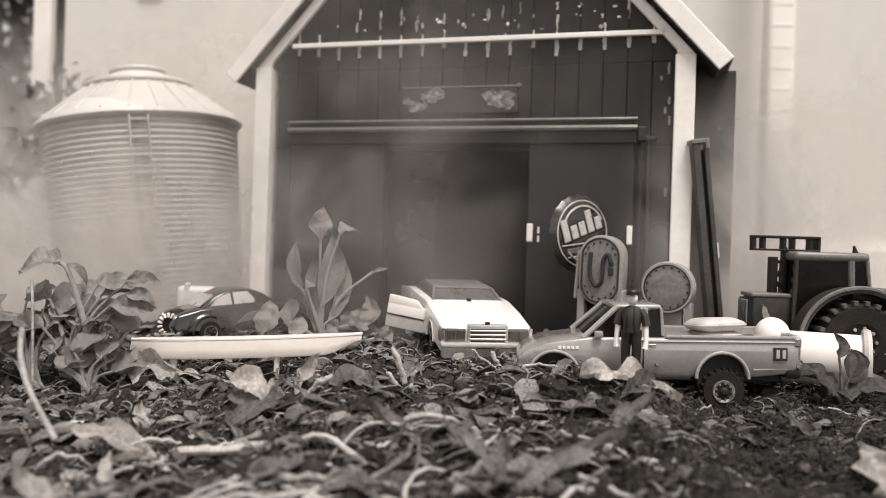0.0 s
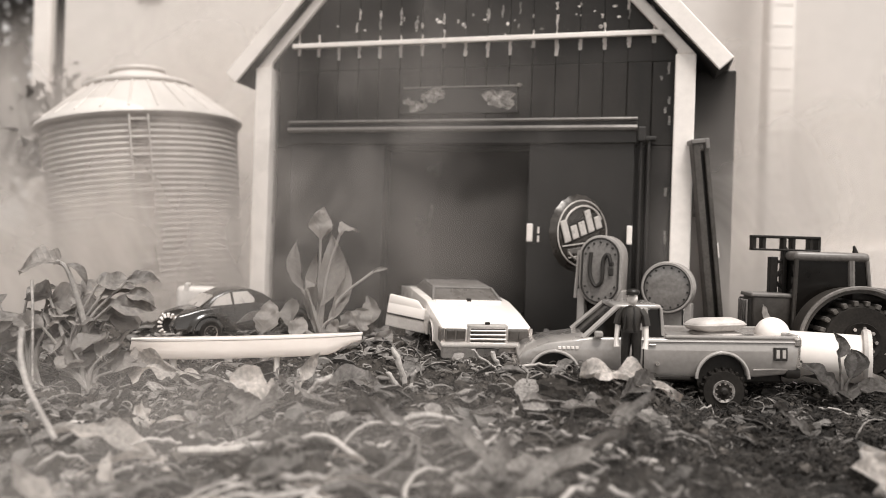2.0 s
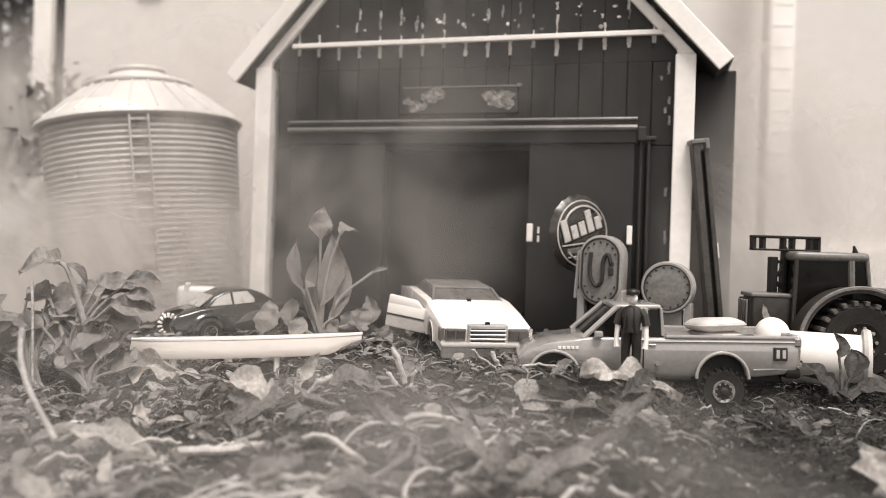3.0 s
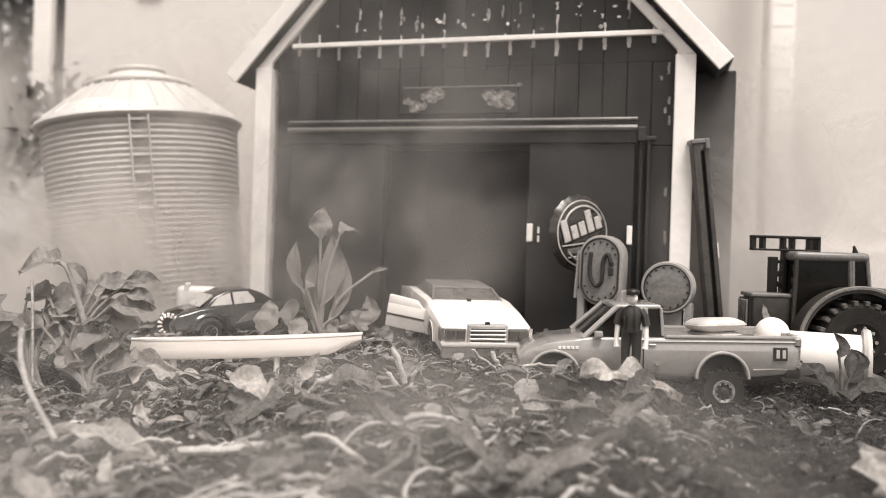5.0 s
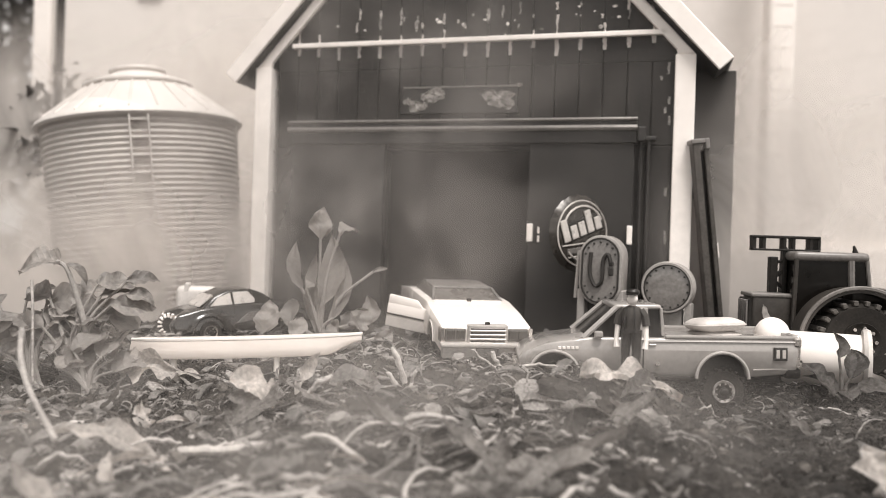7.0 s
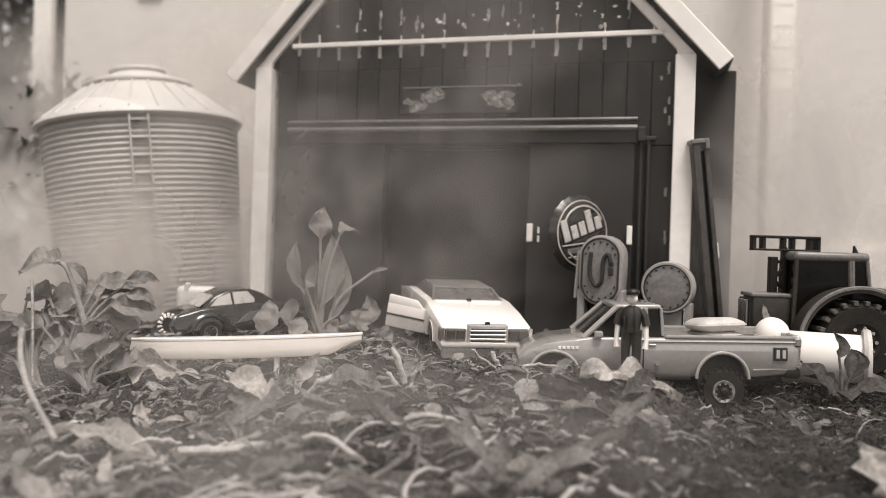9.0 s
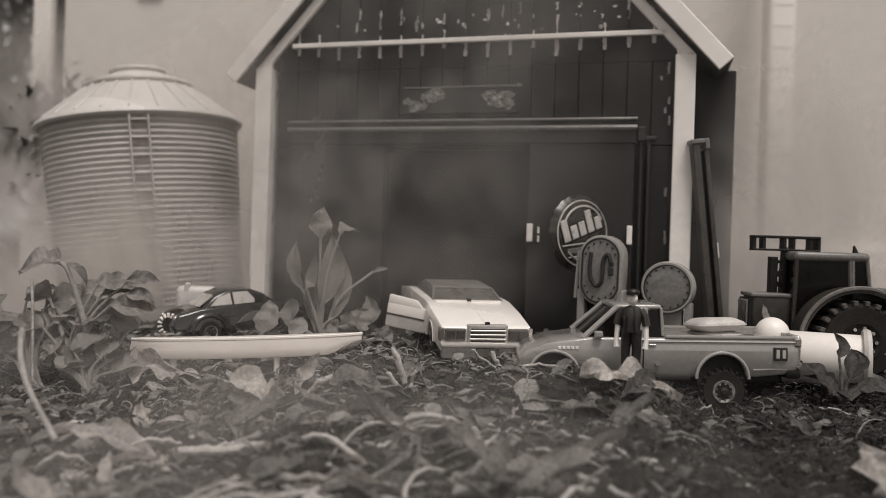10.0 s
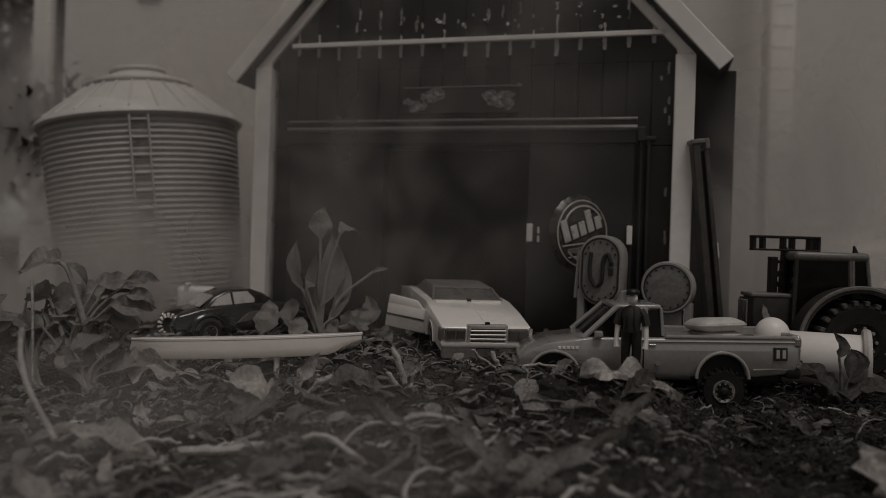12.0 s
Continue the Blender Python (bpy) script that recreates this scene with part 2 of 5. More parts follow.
def tube(points, radii, seg=8):
    """A round bar through points, with a radius at each."""
    bm = bmesh.new()
    pts = [Vector(p) for p in points]
    if not isinstance(radii, (list, tuple)):
        radii = [radii] * len(pts)
    rings = []
    for i, p in enumerate(pts):
        d = (pts[min(i + 1, len(pts) - 1)] - pts[max(i - 1, 0)]).normalized()
        q = d.to_track_quat("Z", "X") if not i else last.rotation_difference(d) @ q
        last = d
        rings.append([bm.verts.new(p + q @ Vector((radii[i] * math.cos(2 * math.pi * k / seg), radii[i] * math.sin(2 * math.pi * k / seg), 0))) for k in range(seg)])
    for p, q in zip(rings, rings[1:]):
        for k in range(seg):
            bm.faces.new((p[k], p[(k + 1) % seg], q[(k + 1) % seg], q[k]))
    bm.faces.new(rings[0])
    bm.faces.new(rings[-1])
    return bm


def bow(points, n=12):
    """A smooth curve through a few points."""
    pts = [Vector(p) for p in points]
    pts = [2 * pts[0] - pts[1]] + pts + [2 * pts[-1] - pts[-2]]
    out = []
    spans = len(pts) - 3
    for i in range(n + 1):
        u = i / n * spans
        k = min(int(u), spans - 1)
        t = u - k
        a, b, c, d = pts[k:k + 4]
        out.append(0.5 * ((2 * b) + (c - a) * t + (2 * a - 5 * b + 4 * c - d) * t * t + (3 * b - a - 3 * c + d) * t ** 3))
    return out


def blob(r, seed, rough=0.2, sub=2, scale=(1, 1, 1)):
    bm = bmesh.new()
    bmesh.ops.create_icosphere(bm, subdivisions=sub, radius=r)
    for v in bm.verts:
        k = 1 + rough * noise.noise(v.co / r * 1.3 + Vector((seed * 7.1, seed * 3.3, 0)))
        v.co = Vector((v.co.x * scale[0], v.co.y * scale[1], v.co.z * scale[2])) * k
    return bm


def leaf(length, width, curl=0.3, fold=0.25, seed=0, lobes=0.0, thick=0.03, n=14, twist=0.0, crumple=0.12, ragged=0.0):
    """A leaf along +x from the stalk, arched by curl, folded along its midrib, crumpled, with a wavy or torn rim."""
    bm = bmesh.new()
    rows = []
    rng = random.Random(seed)
    ph = rng.uniform(0, 6)
    half = 3
    sway = rng.uniform(-0.35, 0.35) if ragged else 0.0
    for i in range(n + 1):
        t = i / n
        w = width * 0.5 * (math.sin(math.pi * min(1, t * 1.02 + 0.02)) ** 0.75) * (1.15 - 0.35 * t)
        a = curl * t * 2
        x = length * (math.sin(a) / curl / 2 if abs(curl) > 1e-3 else t)
        z = -length * ((1 - math.cos(a)) / curl / 2 if abs(curl) > 1e-3 else 0)
        row = []
        for j in range(-half, half + 1):
            s = j / half
            rim = 1.0
            if lobes:
                rim = 1 - lobes * (0.5 + 0.5 * math.sin(t * 17 + ph + (1.7 if s > 0 else 0))) * abs(s) + (rng.uniform(-0.2, 0.2) * lobes if abs(s) == 1 else 0)
            rip = 0.06 * width * math.sin(t * 11 + ph + s * 2) * abs(s)
            if ragged:
                rim *= 1 - ragged * max(0.0, noise.noise(Vector((t * 6 + seed * 2.3, (4.1 if s > 0 else 0) + seed, 0.5)))) * 1.6 * abs(s) - ragged * 0.25 * noise.noise(Vector((t * 19, (9.7 if s > 0 else 0) + seed, 1.5))) * abs(s)
            y = s * w * rim + sway * width * math.sin(math.pi * t)
            up = fold * w * abs(s) + rip + crumple * width * noise.noise(Vector((t * 4 + seed * 1.7, s * 1.6, seed * 0.37)))
            c, d = math.cos(twist * t), math.sin(twist * t)
            row.append(bm.verts.new((x, y * c - up * d, z + up * c + y * d)))
        rows.append(row)
    for p, q in zip(rows, rows[1:]):
        for j in range(2 * half):
            bm.faces.new((p[j], p[j + 1], q[j + 1], q[j]))
    bmesh.ops.solidify(bm, geom=bm.faces[:], thickness=thick)
    return bm


# ---- the ground ----
def step(a, b, x):
    t = min(max((x - a) / (b - a), 0), 1)
    return t * t * (3 - 2 * t)


PROFILE = [(-50, -0.9), (6, -0.9), (12, -0.35), (14, -0.1), (16, 0.2), (18, 0.55), (20, 0.8), (22, 0.88), (26, 0.98), (34, 0.95), (60, 0.95)]


def base_z(x, y):
    z = PROFILE[-1][1]
    for (a, p), (b, q) in zip(PROFILE, PROFILE[1:]):
        if y < b:
            z = p + (q - p) * max(0, (y - a) / (b - a))
            break
    near = step(11, 15, y) * (1 - step(22, 25, y))
    z -= near * (0.42 * step(5.0, 6.3, x) + 0.58 * step(-2.5, -4.5, x))
    z += 0.42 * math.exp(-((x - 3.0) / 2.0) ** 2 - ((y - 18.6) / 0.9) ** 2)
    z -= 0.28 * math.exp(-((x - 7.1) / 0.8) ** 2 - ((y - 18.9) / 0.9) ** 2)
    z += 0.3 * math.exp(-((x - 0.2) / 1.7) ** 2 - ((y - 27.6) / 2.3) ** 2)
    return z


def ground_z(x, y):
    fade = step(6, 10, y) * (1 - step(27, 32, y)) * (1 - step(11, 15, abs(x)))
    p = Vector((x, y, 0))
    near = 0.3 * (1 - step(16.5, 18.2, y))
    return base_z(x, y) + fade * (near * noise.fractal(p * 0.5 + Vector((3, 7, 0)), 1.0, 2.0, 2) + 0.24 * noise.fractal(p * 0.9, 1.0, 2.1, 3) + 0.19 * noise.fractal(p * 2.6 + Vector((9, 0, 0)), 0.9, 2.2, 4))


def axis_steps(lo, hi, d, far):
    inner = list(np.arange(lo, hi + d / 2, d))
    out, s, x = [], d, inner[-1]
    while x < far:
        s *= 1.35
        x += s
        out.append(x)
    out2, s, x = [], d, inner[0]
    while x > -far:
        s *= 1.35
        x -= s
        out2.append(x)
    return out2[::-1] + inner + out


def build_ground():
    xs, ys = axis_steps(-13, 13, 0.08, 6000), axis_steps(10, 26, 0.08, 6000)
    verts = [(x * CM, y * CM, ground_z(x, y) * CM) for y in ys for x in xs]
    w = len(xs)
    faces = [(j * w + i, j * w + i + 1, (j + 1) * w + i + 1, (j + 1) * w + i) for j in range(len(ys) - 1) for i in range(w - 1)]
    me = bpy.data.meshes.new("ground")
    me.from_pydata(verts, [], faces)
    me.shade_smooth()
    me.materials.append(SOIL)
    tagged(new("ground", me), "dark crumbly garden soil with leaf mulch", "ground", kind="structure")


build_ground()


def build_litter():
    """Crumbs of soil and torn mulch, too many to count."""
    rng = random.Random(5)
    ico = bmesh.new()
    bmesh.ops.create_icosphere(ico, subdivisions=1, radius=1)
    iv = [v.co.copy() for v in ico.verts]
    jf = [tuple(v.index for v in f.verts) for f in ico.faces]
    ico.free()
    kinds = (("soil_crumbs", 12000, CRUMB, "crumbs of dark damp soil strewn over the ground"), ("root_fibres", 1500, CHIP, "thin dry roots and fibres tangled in the soil"),
             ("matted_roots", 9000, MOSS, "dark curly moss and matted roots over the soil"), ("mulch_chips", 1500, CHIP, "torn brown mulch and bark chips strewn over the ground"),
             ("leaf_fragments", 1100, FRAGMENT, "torn flat bits of dead leaves trodden into the soil"))
    for name, count, mat, label in kinds:
        verts, faces = [], []
        for k in range(count):
            y = 10.5 + 15 * rng.random() ** 0.8
            x = rng.uniform(-0.66, 0.66) * y
            if name == "matted_roots":
                y = rng.uniform(12.5, 21.5)
                x = y * (0.62 - (0.44 if k % 3 else 1.1) * rng.random() ** 1.3)
            elif name != "soil_crumbs" and x > 4.0 and rng.random() < 0.55:
                continue
            z = ground_z(x, y)
            o = len(verts)
            turn = Euler((rng.uniform(-0.7, 0.7), rng.uniform(-0.7, 0.7), rng.uniform(0, 6.3))).to_matrix()
            if name == "soil_crumbs":
                r = rng.uniform(0.02, 0.075) * (2.3 if rng.random() < 0.1 else 1)
                for v in iv:
                    q = 1 + rng.uniform(-0.4, 0.4)
                    p = turn @ Vector((v.x * r * 1.3, v.y * r, v.z * r * 0.75)) * q
                    verts.append(((x + p.x) * CM, (y + p.y) * CM, (z + p.z + r * 0.2) * CM))
                faces += [tuple(o + i for i in f) for f in jf]
            elif name in ("mulch_chips", "leaf_fragments"):
                n, ln, wd, bend, th = 4, rng.uniform(0.08, 0.35) * (2.6 if k % 6 == 0 else 1), rng.uniform(0.04, 0.14) * (2.6 if k % 6 == 0 else 1), rng.uniform(-0.3, 0.5), 0.03
                if name == "leaf_fragments":
                    ln, wd, bend = rng.uniform(0.3, 0.95), rng.uniform(0.2, 0.5), rng.uniform(-0.2, 0.6)
                for i in range(n + 1):
                    t = i / n
                    hw = wd * 0.5 * (0.35 + 0.65 * math.sin(math.pi * (0.1 + 0.8 * t))) * rng.uniform(0.6, 1.3)
                    for e, h in ((-1, 0), (1, 0), (1, th), (-1, th)):
                        p = turn @ Vector(((t - 0.5) * ln, e * hw, h + bend * ln * (0.25 - (t - 0.5) ** 2)))
                        verts.append(((x + p.x) * CM, (y + p.y) * CM, (z + p.z + 0.05) * CM))
                for i in range(n):
                    a, b = o + 4 * i, o + 4 * i + 4
                    faces += [(a + j, a + (j + 1) % 4, b + (j + 1) % 4, b + j) for j in range(4)]
                faces += [(o, o + 3, o + 2, o + 1), (o + 4 * n, o + 4 * n + 1, o + 4 * n + 2, o + 4 * n + 3)]
            else:
                # a fibre that curls as it goes
                n = 6
                ln = rng.uniform(0.25, 0.9) if name == "root_fibres" else rng.uniform(0.2, 0.65)
                r = rng.uniform(0.012, 0.03)
                h, lift, bend = rng.uniform(0, 6.3), rng.uniform(0.1, 1.2), rng.uniform(-0.9, 0.9)
                p = Vector((x, y, z + 0.02))
                for i in range(n + 1):
                    w = r * (1 - 0.6 * i / n)
                    side = Vector((-math.sin(h), math.cos(h), 0)) * w
                    verts += [tuple((p + side) * CM), tuple((p - side) * CM), tuple((p + Vector((0, 0, 1.6 * w))) * CM)]
                    p = p + Vector((math.cos(h) * math.cos(lift), math.sin(h) * math.cos(lift), math.sin(lift))) * (ln / n)
                    h += bend + rng.uniform(-0.35, 0.35)
                    lift -= rng.uniform(0.1, 0.5)
                for i in range(n):
                    a, b = o + 3 * i, o + 3 * i + 3
                    faces += [(a + j, a + (j + 1) % 3, b + (j + 1) % 3, b + j) for j in range(3)]
        me = bpy.data.meshes.new(name)
        me.from_pydata(verts, [], faces)
        me.materials.append(mat)
        tagged(new(name, me), label, "mulch", kind="stuff")


build_litter()


# ---- the house wall behind ----
def build_wall():
    wall = thing("wall_north", P(0, 45, 0), "pale painted house wall behind the toys", "wall", kind="structure")
    part("panel", box(-22.6, 60, 0, 3, 4.9, 90), WALLPAINT, wall, "pale painted plaster")
    part("backing", box(-22.6, 60, 0.4, 4, -3, 92), WALLPAINT, wall)
    part("base_ledge", box(-24.6, 60, -0.5, 2, -3, 4.85, 0.1), TRIM, wall, "pale plinth at the foot of the wall")
    part("corner_board", box(-24.1, -23.1, -0.7, 4, 4.9, 92, 0.08), TRIM, wall, "white painted corner board")
    part("gap_strip", box(-23.05, -22.7, -0.1, 3, 4.9, 92), BLACKPLASTIC, wall, "dark gap beside the corner board")
    part("return_wall", box(-24.4, -22.6, 4.05, 200, -3, 92), WALLPAINT, wall)
    tag = thing("wall_plate", P(-17.6, 44.9, 18.2), "small grey plate screwed to the pale wall", "plate")
    part("plate", box(-0.7, 0.7, -0.15, 0.1, 0, 2.4, 0.05), TRACK, tag)


build_wall()


def build_chute():
    c = thing("ribbed_chute", P(18.0, 41.5, 0.9, 0, 0, 0), "pale ribbed plastic chute standing upright by the wall", "chute")
    part("channel", box(-0.75, 0.75, 0, 1.2, 0, 26, 0.25, 3), IVORY, c, smooth=True)
    for i in range(22):
        z = 0.8 + i * 1.15
        part("rib", box(-0.55, 0.55, -0.025, 0.5, z, z + 0.1, 0.02), IVORY, c)


build_chute()


# ---- the grain bin ----
def build_silo():
    s = thing("grain_bin", P(-12.2, 33, 0.5, 0, -6.3, 0), "pale corrugated toy grain bin with a white conical roof", "grain bin")
    prof = [(3.6, 0)]
    n, h = 37, 8.3
    for i in range(n * 4 + 1):
        z = h * i / (n * 4)
        r = 3.64 + 0.3 * z / h
        prof.append((r + 0.05 * math.sin(i * math.pi / 2 - math.pi / 2), z))
    part("body", lathe(prof, 72), SILO, s, "pale corrugated wall", smooth=True)
    roof = [(3.85, 8.2), (4.1, 8.18), (4.18, 8.28), (4.14, 8.4), (2.1, 9.95), (2.1, 10.08), (1.95, 10.16), (1.02, 10.6), (1.0, 10.76), (0.86, 10.84), (0.05, 10.9)]
    roof_ob = part("roof", lathe(roof, 72), SILOROOF, s, "white conical roof with a raised cap", smooth=True)
    for rr, rz, th in ((2.12, 10.02, 0.13), (1.05, 10.7, 0.1)):
        part("ring", tube([(rr * math.cos(2 * math.pi * i / 48), rr * math.sin(2 * math.pi * i / 48), rz) for i in range(49)], th, 8), SILOROOF, roof_ob, smooth=True)
    for k in range(24):
        a = 2 * math.pi * k / 24
        c, d = math.cos(a), math.sin(a)
        part("rib", tube([(4.0 * c, 4.0 * d, 8.5), (2.2 * c, 2.2 * d, 9.9)], [0.05, 0.05], 6), SILOROOF, roof_ob, smooth=True)
    lad = part("ladder", joined(*[tube([(x, -0.12, 0.2), (x, -0.12, 4.2), (x, -0.12, 8.15)], 0.045, 6) for x in (-0.34, 0.34)]), SILO, s, "pale moulded ladder")
    lad.matrix_basis = P(1.22, -3.46, 0, 2.1, 0, 20)
    for i in range(12):
        part("rung", box(-0.36, 0.36, -0.15, -0.02, 0.45 + i * 0.68, 0.52 + i * 0.68, 0.02, 1), SILO, lad)


build_silo()


# ---- the barn ----
BARN = P(0.455, 27.63, 0, 0, 0, -15.1)
SLOPE = math.tan(radians(48))
CX = 0.0
HALF = 9.15


def build_barn():
    b = thing("toy_barn", BARN, "dark painted wooden toy barn with white trim and open sliding doors", "barn")
    left, right = -7.2, 7.45
    top = lambda x: 19.45 - abs(x) * SLOPE
    wall = part("front_wall", joined(box(left, -2.75, 0.12, 0.5, 0.6, 10.6), box(2.75, right, 0.12, 0.5, 0.6, 10.6), box(-2.75, 2.75, 0.12, 0.5, 7.6, 10.6),
                                     prism([(left, 10.6), (right, 10.6), (right, top(right)), (CX, top(CX)), (left, top(left))], 0.12, 0.5)), DARKWOOD, b, "dark boarded front")
    for lo, hi in ((left, -2.75), (2.75, right)):
        n = 5
        for i in range(n):
            x0, x1 = lo + (hi - lo) * i / n, lo + (hi - lo) * (i + 1) / n
            part("plank", box(x0 + 0.012, x1 - 0.012, -0.06, 0.13, 0.6, 7.7, 0.03, 1), PLANK, wall)
    n = 18
    for i in range(n):
        x0, x1 = left + (right - left) * i / n + 0.012, left + (right - left) * (i + 1) / n - 0.012
        part("plank", box(x0, x1, -0.06, 0.13, 7.72, 10.55, 0.02, 1), PLANK, wall)
        part("plank", prism([(x0, 10.56), (x1, 10.56), (x1, top(x1)), (x0, top(x0))], -0.05, 0.13), PLANK, wall)
    for x in (-7.73, 7.7):
        part("corner_post", box(x - 0.33, x + 0.33, -0.3, 0.45, 0.5, 10.72, 0.04), FASCIA, b, "white painted corner post")
    rail = part("rail", turned(box(-6.6, 7.1, -0.24, -0.07, -0.09, 0.09, 0.03), M(0, 0, 11.5)), FASCIA, b, "thin white rail")
    rng = random.Random(3)
    for i in range(n + 1):
        x = left + (right - left) * i / n + 0.02
        if not -6.4 < x < 6.9:
            continue
        for sgn, ln in ((-1, rng.uniform(0.15, 0.6)), (1, rng.choice([0.0, 0.0, 0.2, 0.35, 0.7]))):
            if ln < 0.1:
                continue
            k = bmesh.new()
            m = 6
            cols = []
            for j in range(m + 1):
                t = j / m
                w = (0.045 + 0.035 * rng.random()) if sgn < 0 else (0.015 + 0.035 * rng.random())
                xc = x + rng.uniform(-0.015, 0.015)
                z = 11.5 + sgn * (0.08 + ln * t)
                cols.append([k.verts.new((xc - w, -0.085, z)), k.verts.new((xc + w, -0.085, z))])
            for p, q in zip(cols, cols[1:]):
                k.faces.new((p[0], p[1], q[1], q[0]))
            bmesh.ops.solidify(k, geom=k.faces[:], thickness=0.03)
            part("paint_drip", k, DRIP, rail)
    for j in range(34):
        x = left + (right - left) * rng.randrange(4, n + 1) / n + rng.choice([0.0, 0.0, rng.uniform(-0.35, 0.35)])
        z, ln = rng.uniform(11.8, 12.6), rng.uniform(0.08, 0.45)
        k = bmesh.new()
        cols = []
        for t in range(6):
            w = rng.uniform(0.01, 0.06)
            xc = x + rng.uniform(-0.02, 0.02)
            cols.append([k.verts.new((xc - w, -0.075, z + ln * t / 5)), k.verts.new((xc + w, -0.075, z + ln * t / 5))])
        for p, q in zip(cols, cols[1:]):
            k.faces.new((p[0], p[1], q[1], q[0]))
        bmesh.ops.solidify(k, geom=k.faces[:], thickness=0.03)
        part("paint_drip", k, FLAKE if j % 2 else DRIP, rail)
    for j in range(40):
        x, z, r = rng.uniform(-5.5, 6.6), 12.15 + 0.35 * rng.gauss(0, 0.6), rng.uniform(0.02, 0.07)
        if x < 0 and j % 3:
            continue
        chip = blob(r, j, 0.7, 1, (rng.uniform(0.8, 2.4), 0.25, 1))
        part("paint_fleck", turned(chip, M(x, -0.06, z)), FLAKE if j % 3 else DRIP, wall)
    for x, z, ln in ((7.18, 10.1, 0.4), (7.22, 9.1, 0.25), (7.1, 8.8, 0.2), (7.24, 8.4, 0.3), (7.2, 6.0, 0.3), (7.22, 4.4, 0.45), (-7.25, 9.6, 0.3), (-7.28, 7.4, 0.2), (-7.25, 4.8, 0.25), (-7.25, 3.2, 0.4), (6.95, 9.9, 0.15)):
        k = bmesh.new()
        cols = [[k.verts.new((x - rng.uniform(0.02, 0.07), -0.075, z + ln * t / 5)), k.verts.new((x + rng.uniform(0.01, 0.05), -0.075, z + ln * t / 5))] for t in range(6)]
        for p, q in zip(cols, cols[1:]):
            k.faces.new((p[0], p[1], q[1], q[0]))
        bmesh.ops.solidify(k, geom=k.faces[:], thickness=0.03)
        part("paint_scuff", k, FLAKE, wall)
    # white trim under the roof edge, and the roof
    for s in (-1, 1):
        def edge(o, d):
            """A point d down the slope from the ridge, o beneath the roof's upper face."""
            c, sn = math.cos(radians(48)), math.sin(radians(48))
            zr = 10.45 + HALF * SLOPE
            return (CX + s * (d * c - o * sn), zr - d * sn - o * c)
        L = HALF / math.cos(radians(48))
        part("roof_slab", prism([edge(0.02, 0), edge(0.02, L - 0.05), edge(0.58, L - 0.05), edge(0.58, 0.0)], -0.5, 12), DARKWOOD, b, "dark underside of the roof slab")
        part("fascia", prism([edge(-0.04, 0), edge(-0.04, L), edge(0.55, L), edge(0.55, 0.0)], -0.62, -0.505, 0.03, 1), FASCIA, b, "white painted fascia board")
        part("roof_cover", prism([edge(-0.06, 0), edge(-0.06, L - 0.02), edge(0.015, L - 0.02), edge(0.015, 0)], -0.5, 12.1), ROOFTOP, b, "pale weathered roof covering")
        trim = [(s * 8.02, 10.73), (s * 7.42, 10.73), (s * 7.42, 10.88), (0, 10.88 + 7.42 * SLOPE), (0, 10.73 + 8.02 * SLOPE)]
        part("gable_trim", prism(trim, -0.24, -0.05, 0.03, 1), FASCIA, b, "white gable trim")
    # sides, back, floor
    part("side_wall", box(-7.6, -7.25, 0.5, 11, 0.5, 10.6), DARKWOOD, b)
    part("side_wall", box(7.4, 7.7, 0.5, 11, 0.5, 10.6), DARKWOOD, b)
    part("back_wall", prism([(-7.2, 0.5), (7.4, 0.5), (7.4, 10.6), (CX, 18.5), (-7.2, 10.6)], 10.6, 11), DARKWOOD, b)
    part("floor_board", box(-7.2, 7.4, 0.5, 10.6, 0.7, 1.0), DARKWOOD, b)
    # added dark panel: stands in for the shade below the right eave
    part("side_panel", box(7.75, 9.4, 0.9, 1.3, 0.6, 10.4, 0.05), PLANK, b, "dark panel standing in for shade under the eave")
    # header with the door track
    part("header", box(-6.5, 6.22, -0.42, -0.065, 7.75, 8.62, 0.04), DOORPAINT, b, "dark header board")
    part("track", tube([(-6.5, -0.47, 8.56), (6.22, -0.47, 8.56)], 0.06, 8), TRACK, b, "grey metal door track", smooth=True)
    part("track", tube([(-6.5, -0.5, 8.26), (6.22, -0.5, 8.26)], 0.1, 8), TRACK, b, "grey metal door track", smooth=True)
    part("track_end", joined(box(6.23, 6.5, -0.5, -0.1, 7.8, 8.3, 0.05), box(6.3, 6.85, -0.3, -0.1, 7.85, 8.0, 0.04)), DOORPAINT, b)
    # sliding doors
    for x0, x1 in ((-6.5, -2.72), (2.6, 6.15)):
        d = part("sliding_door", box(x0, x1, -0.3, -0.08, 0.9, 7.83, 0.04), DOORPAINT, b, "dark plain sliding door")
        if x0 > 0:
            part("handle", box(2.62, 2.82, -0.5, -0.34, 4.35, 4.98, 0.03), FASCIA, d, "small white pull")
            part("handle", box(5.98, 6.16, -0.5, -0.34, 4.35, 4.98, 0.03), FASCIA, d, "small white pull")
            for z in (4.35, 4.65):
                part("latch", box(2.98, 3.05, -0.42, -0.34, z, z + 0.22, 0.01, 1), DRIP, d)
    for x in (6.35, 6.6):
        part("drain_rod", tube([(x, -0.2, 8.0), (x + 0.02, -0.2, 1.0)], 0.06, 8), DOORPAINT, b, "thin dark rod", smooth=True)
    # sign board with peeling patches
    sb = part("sign_board", box(-2.15, 2.1, -0.2, -0.07, 8.9, 9.8, 0.03), DOORPAINT, b, "dark board with peeling pale paint")
    part("lip", box(-2.2, 2.15, -0.28, -0.06, 8.86, 8.93, 0.01, 1), DARKWOOD, sb)
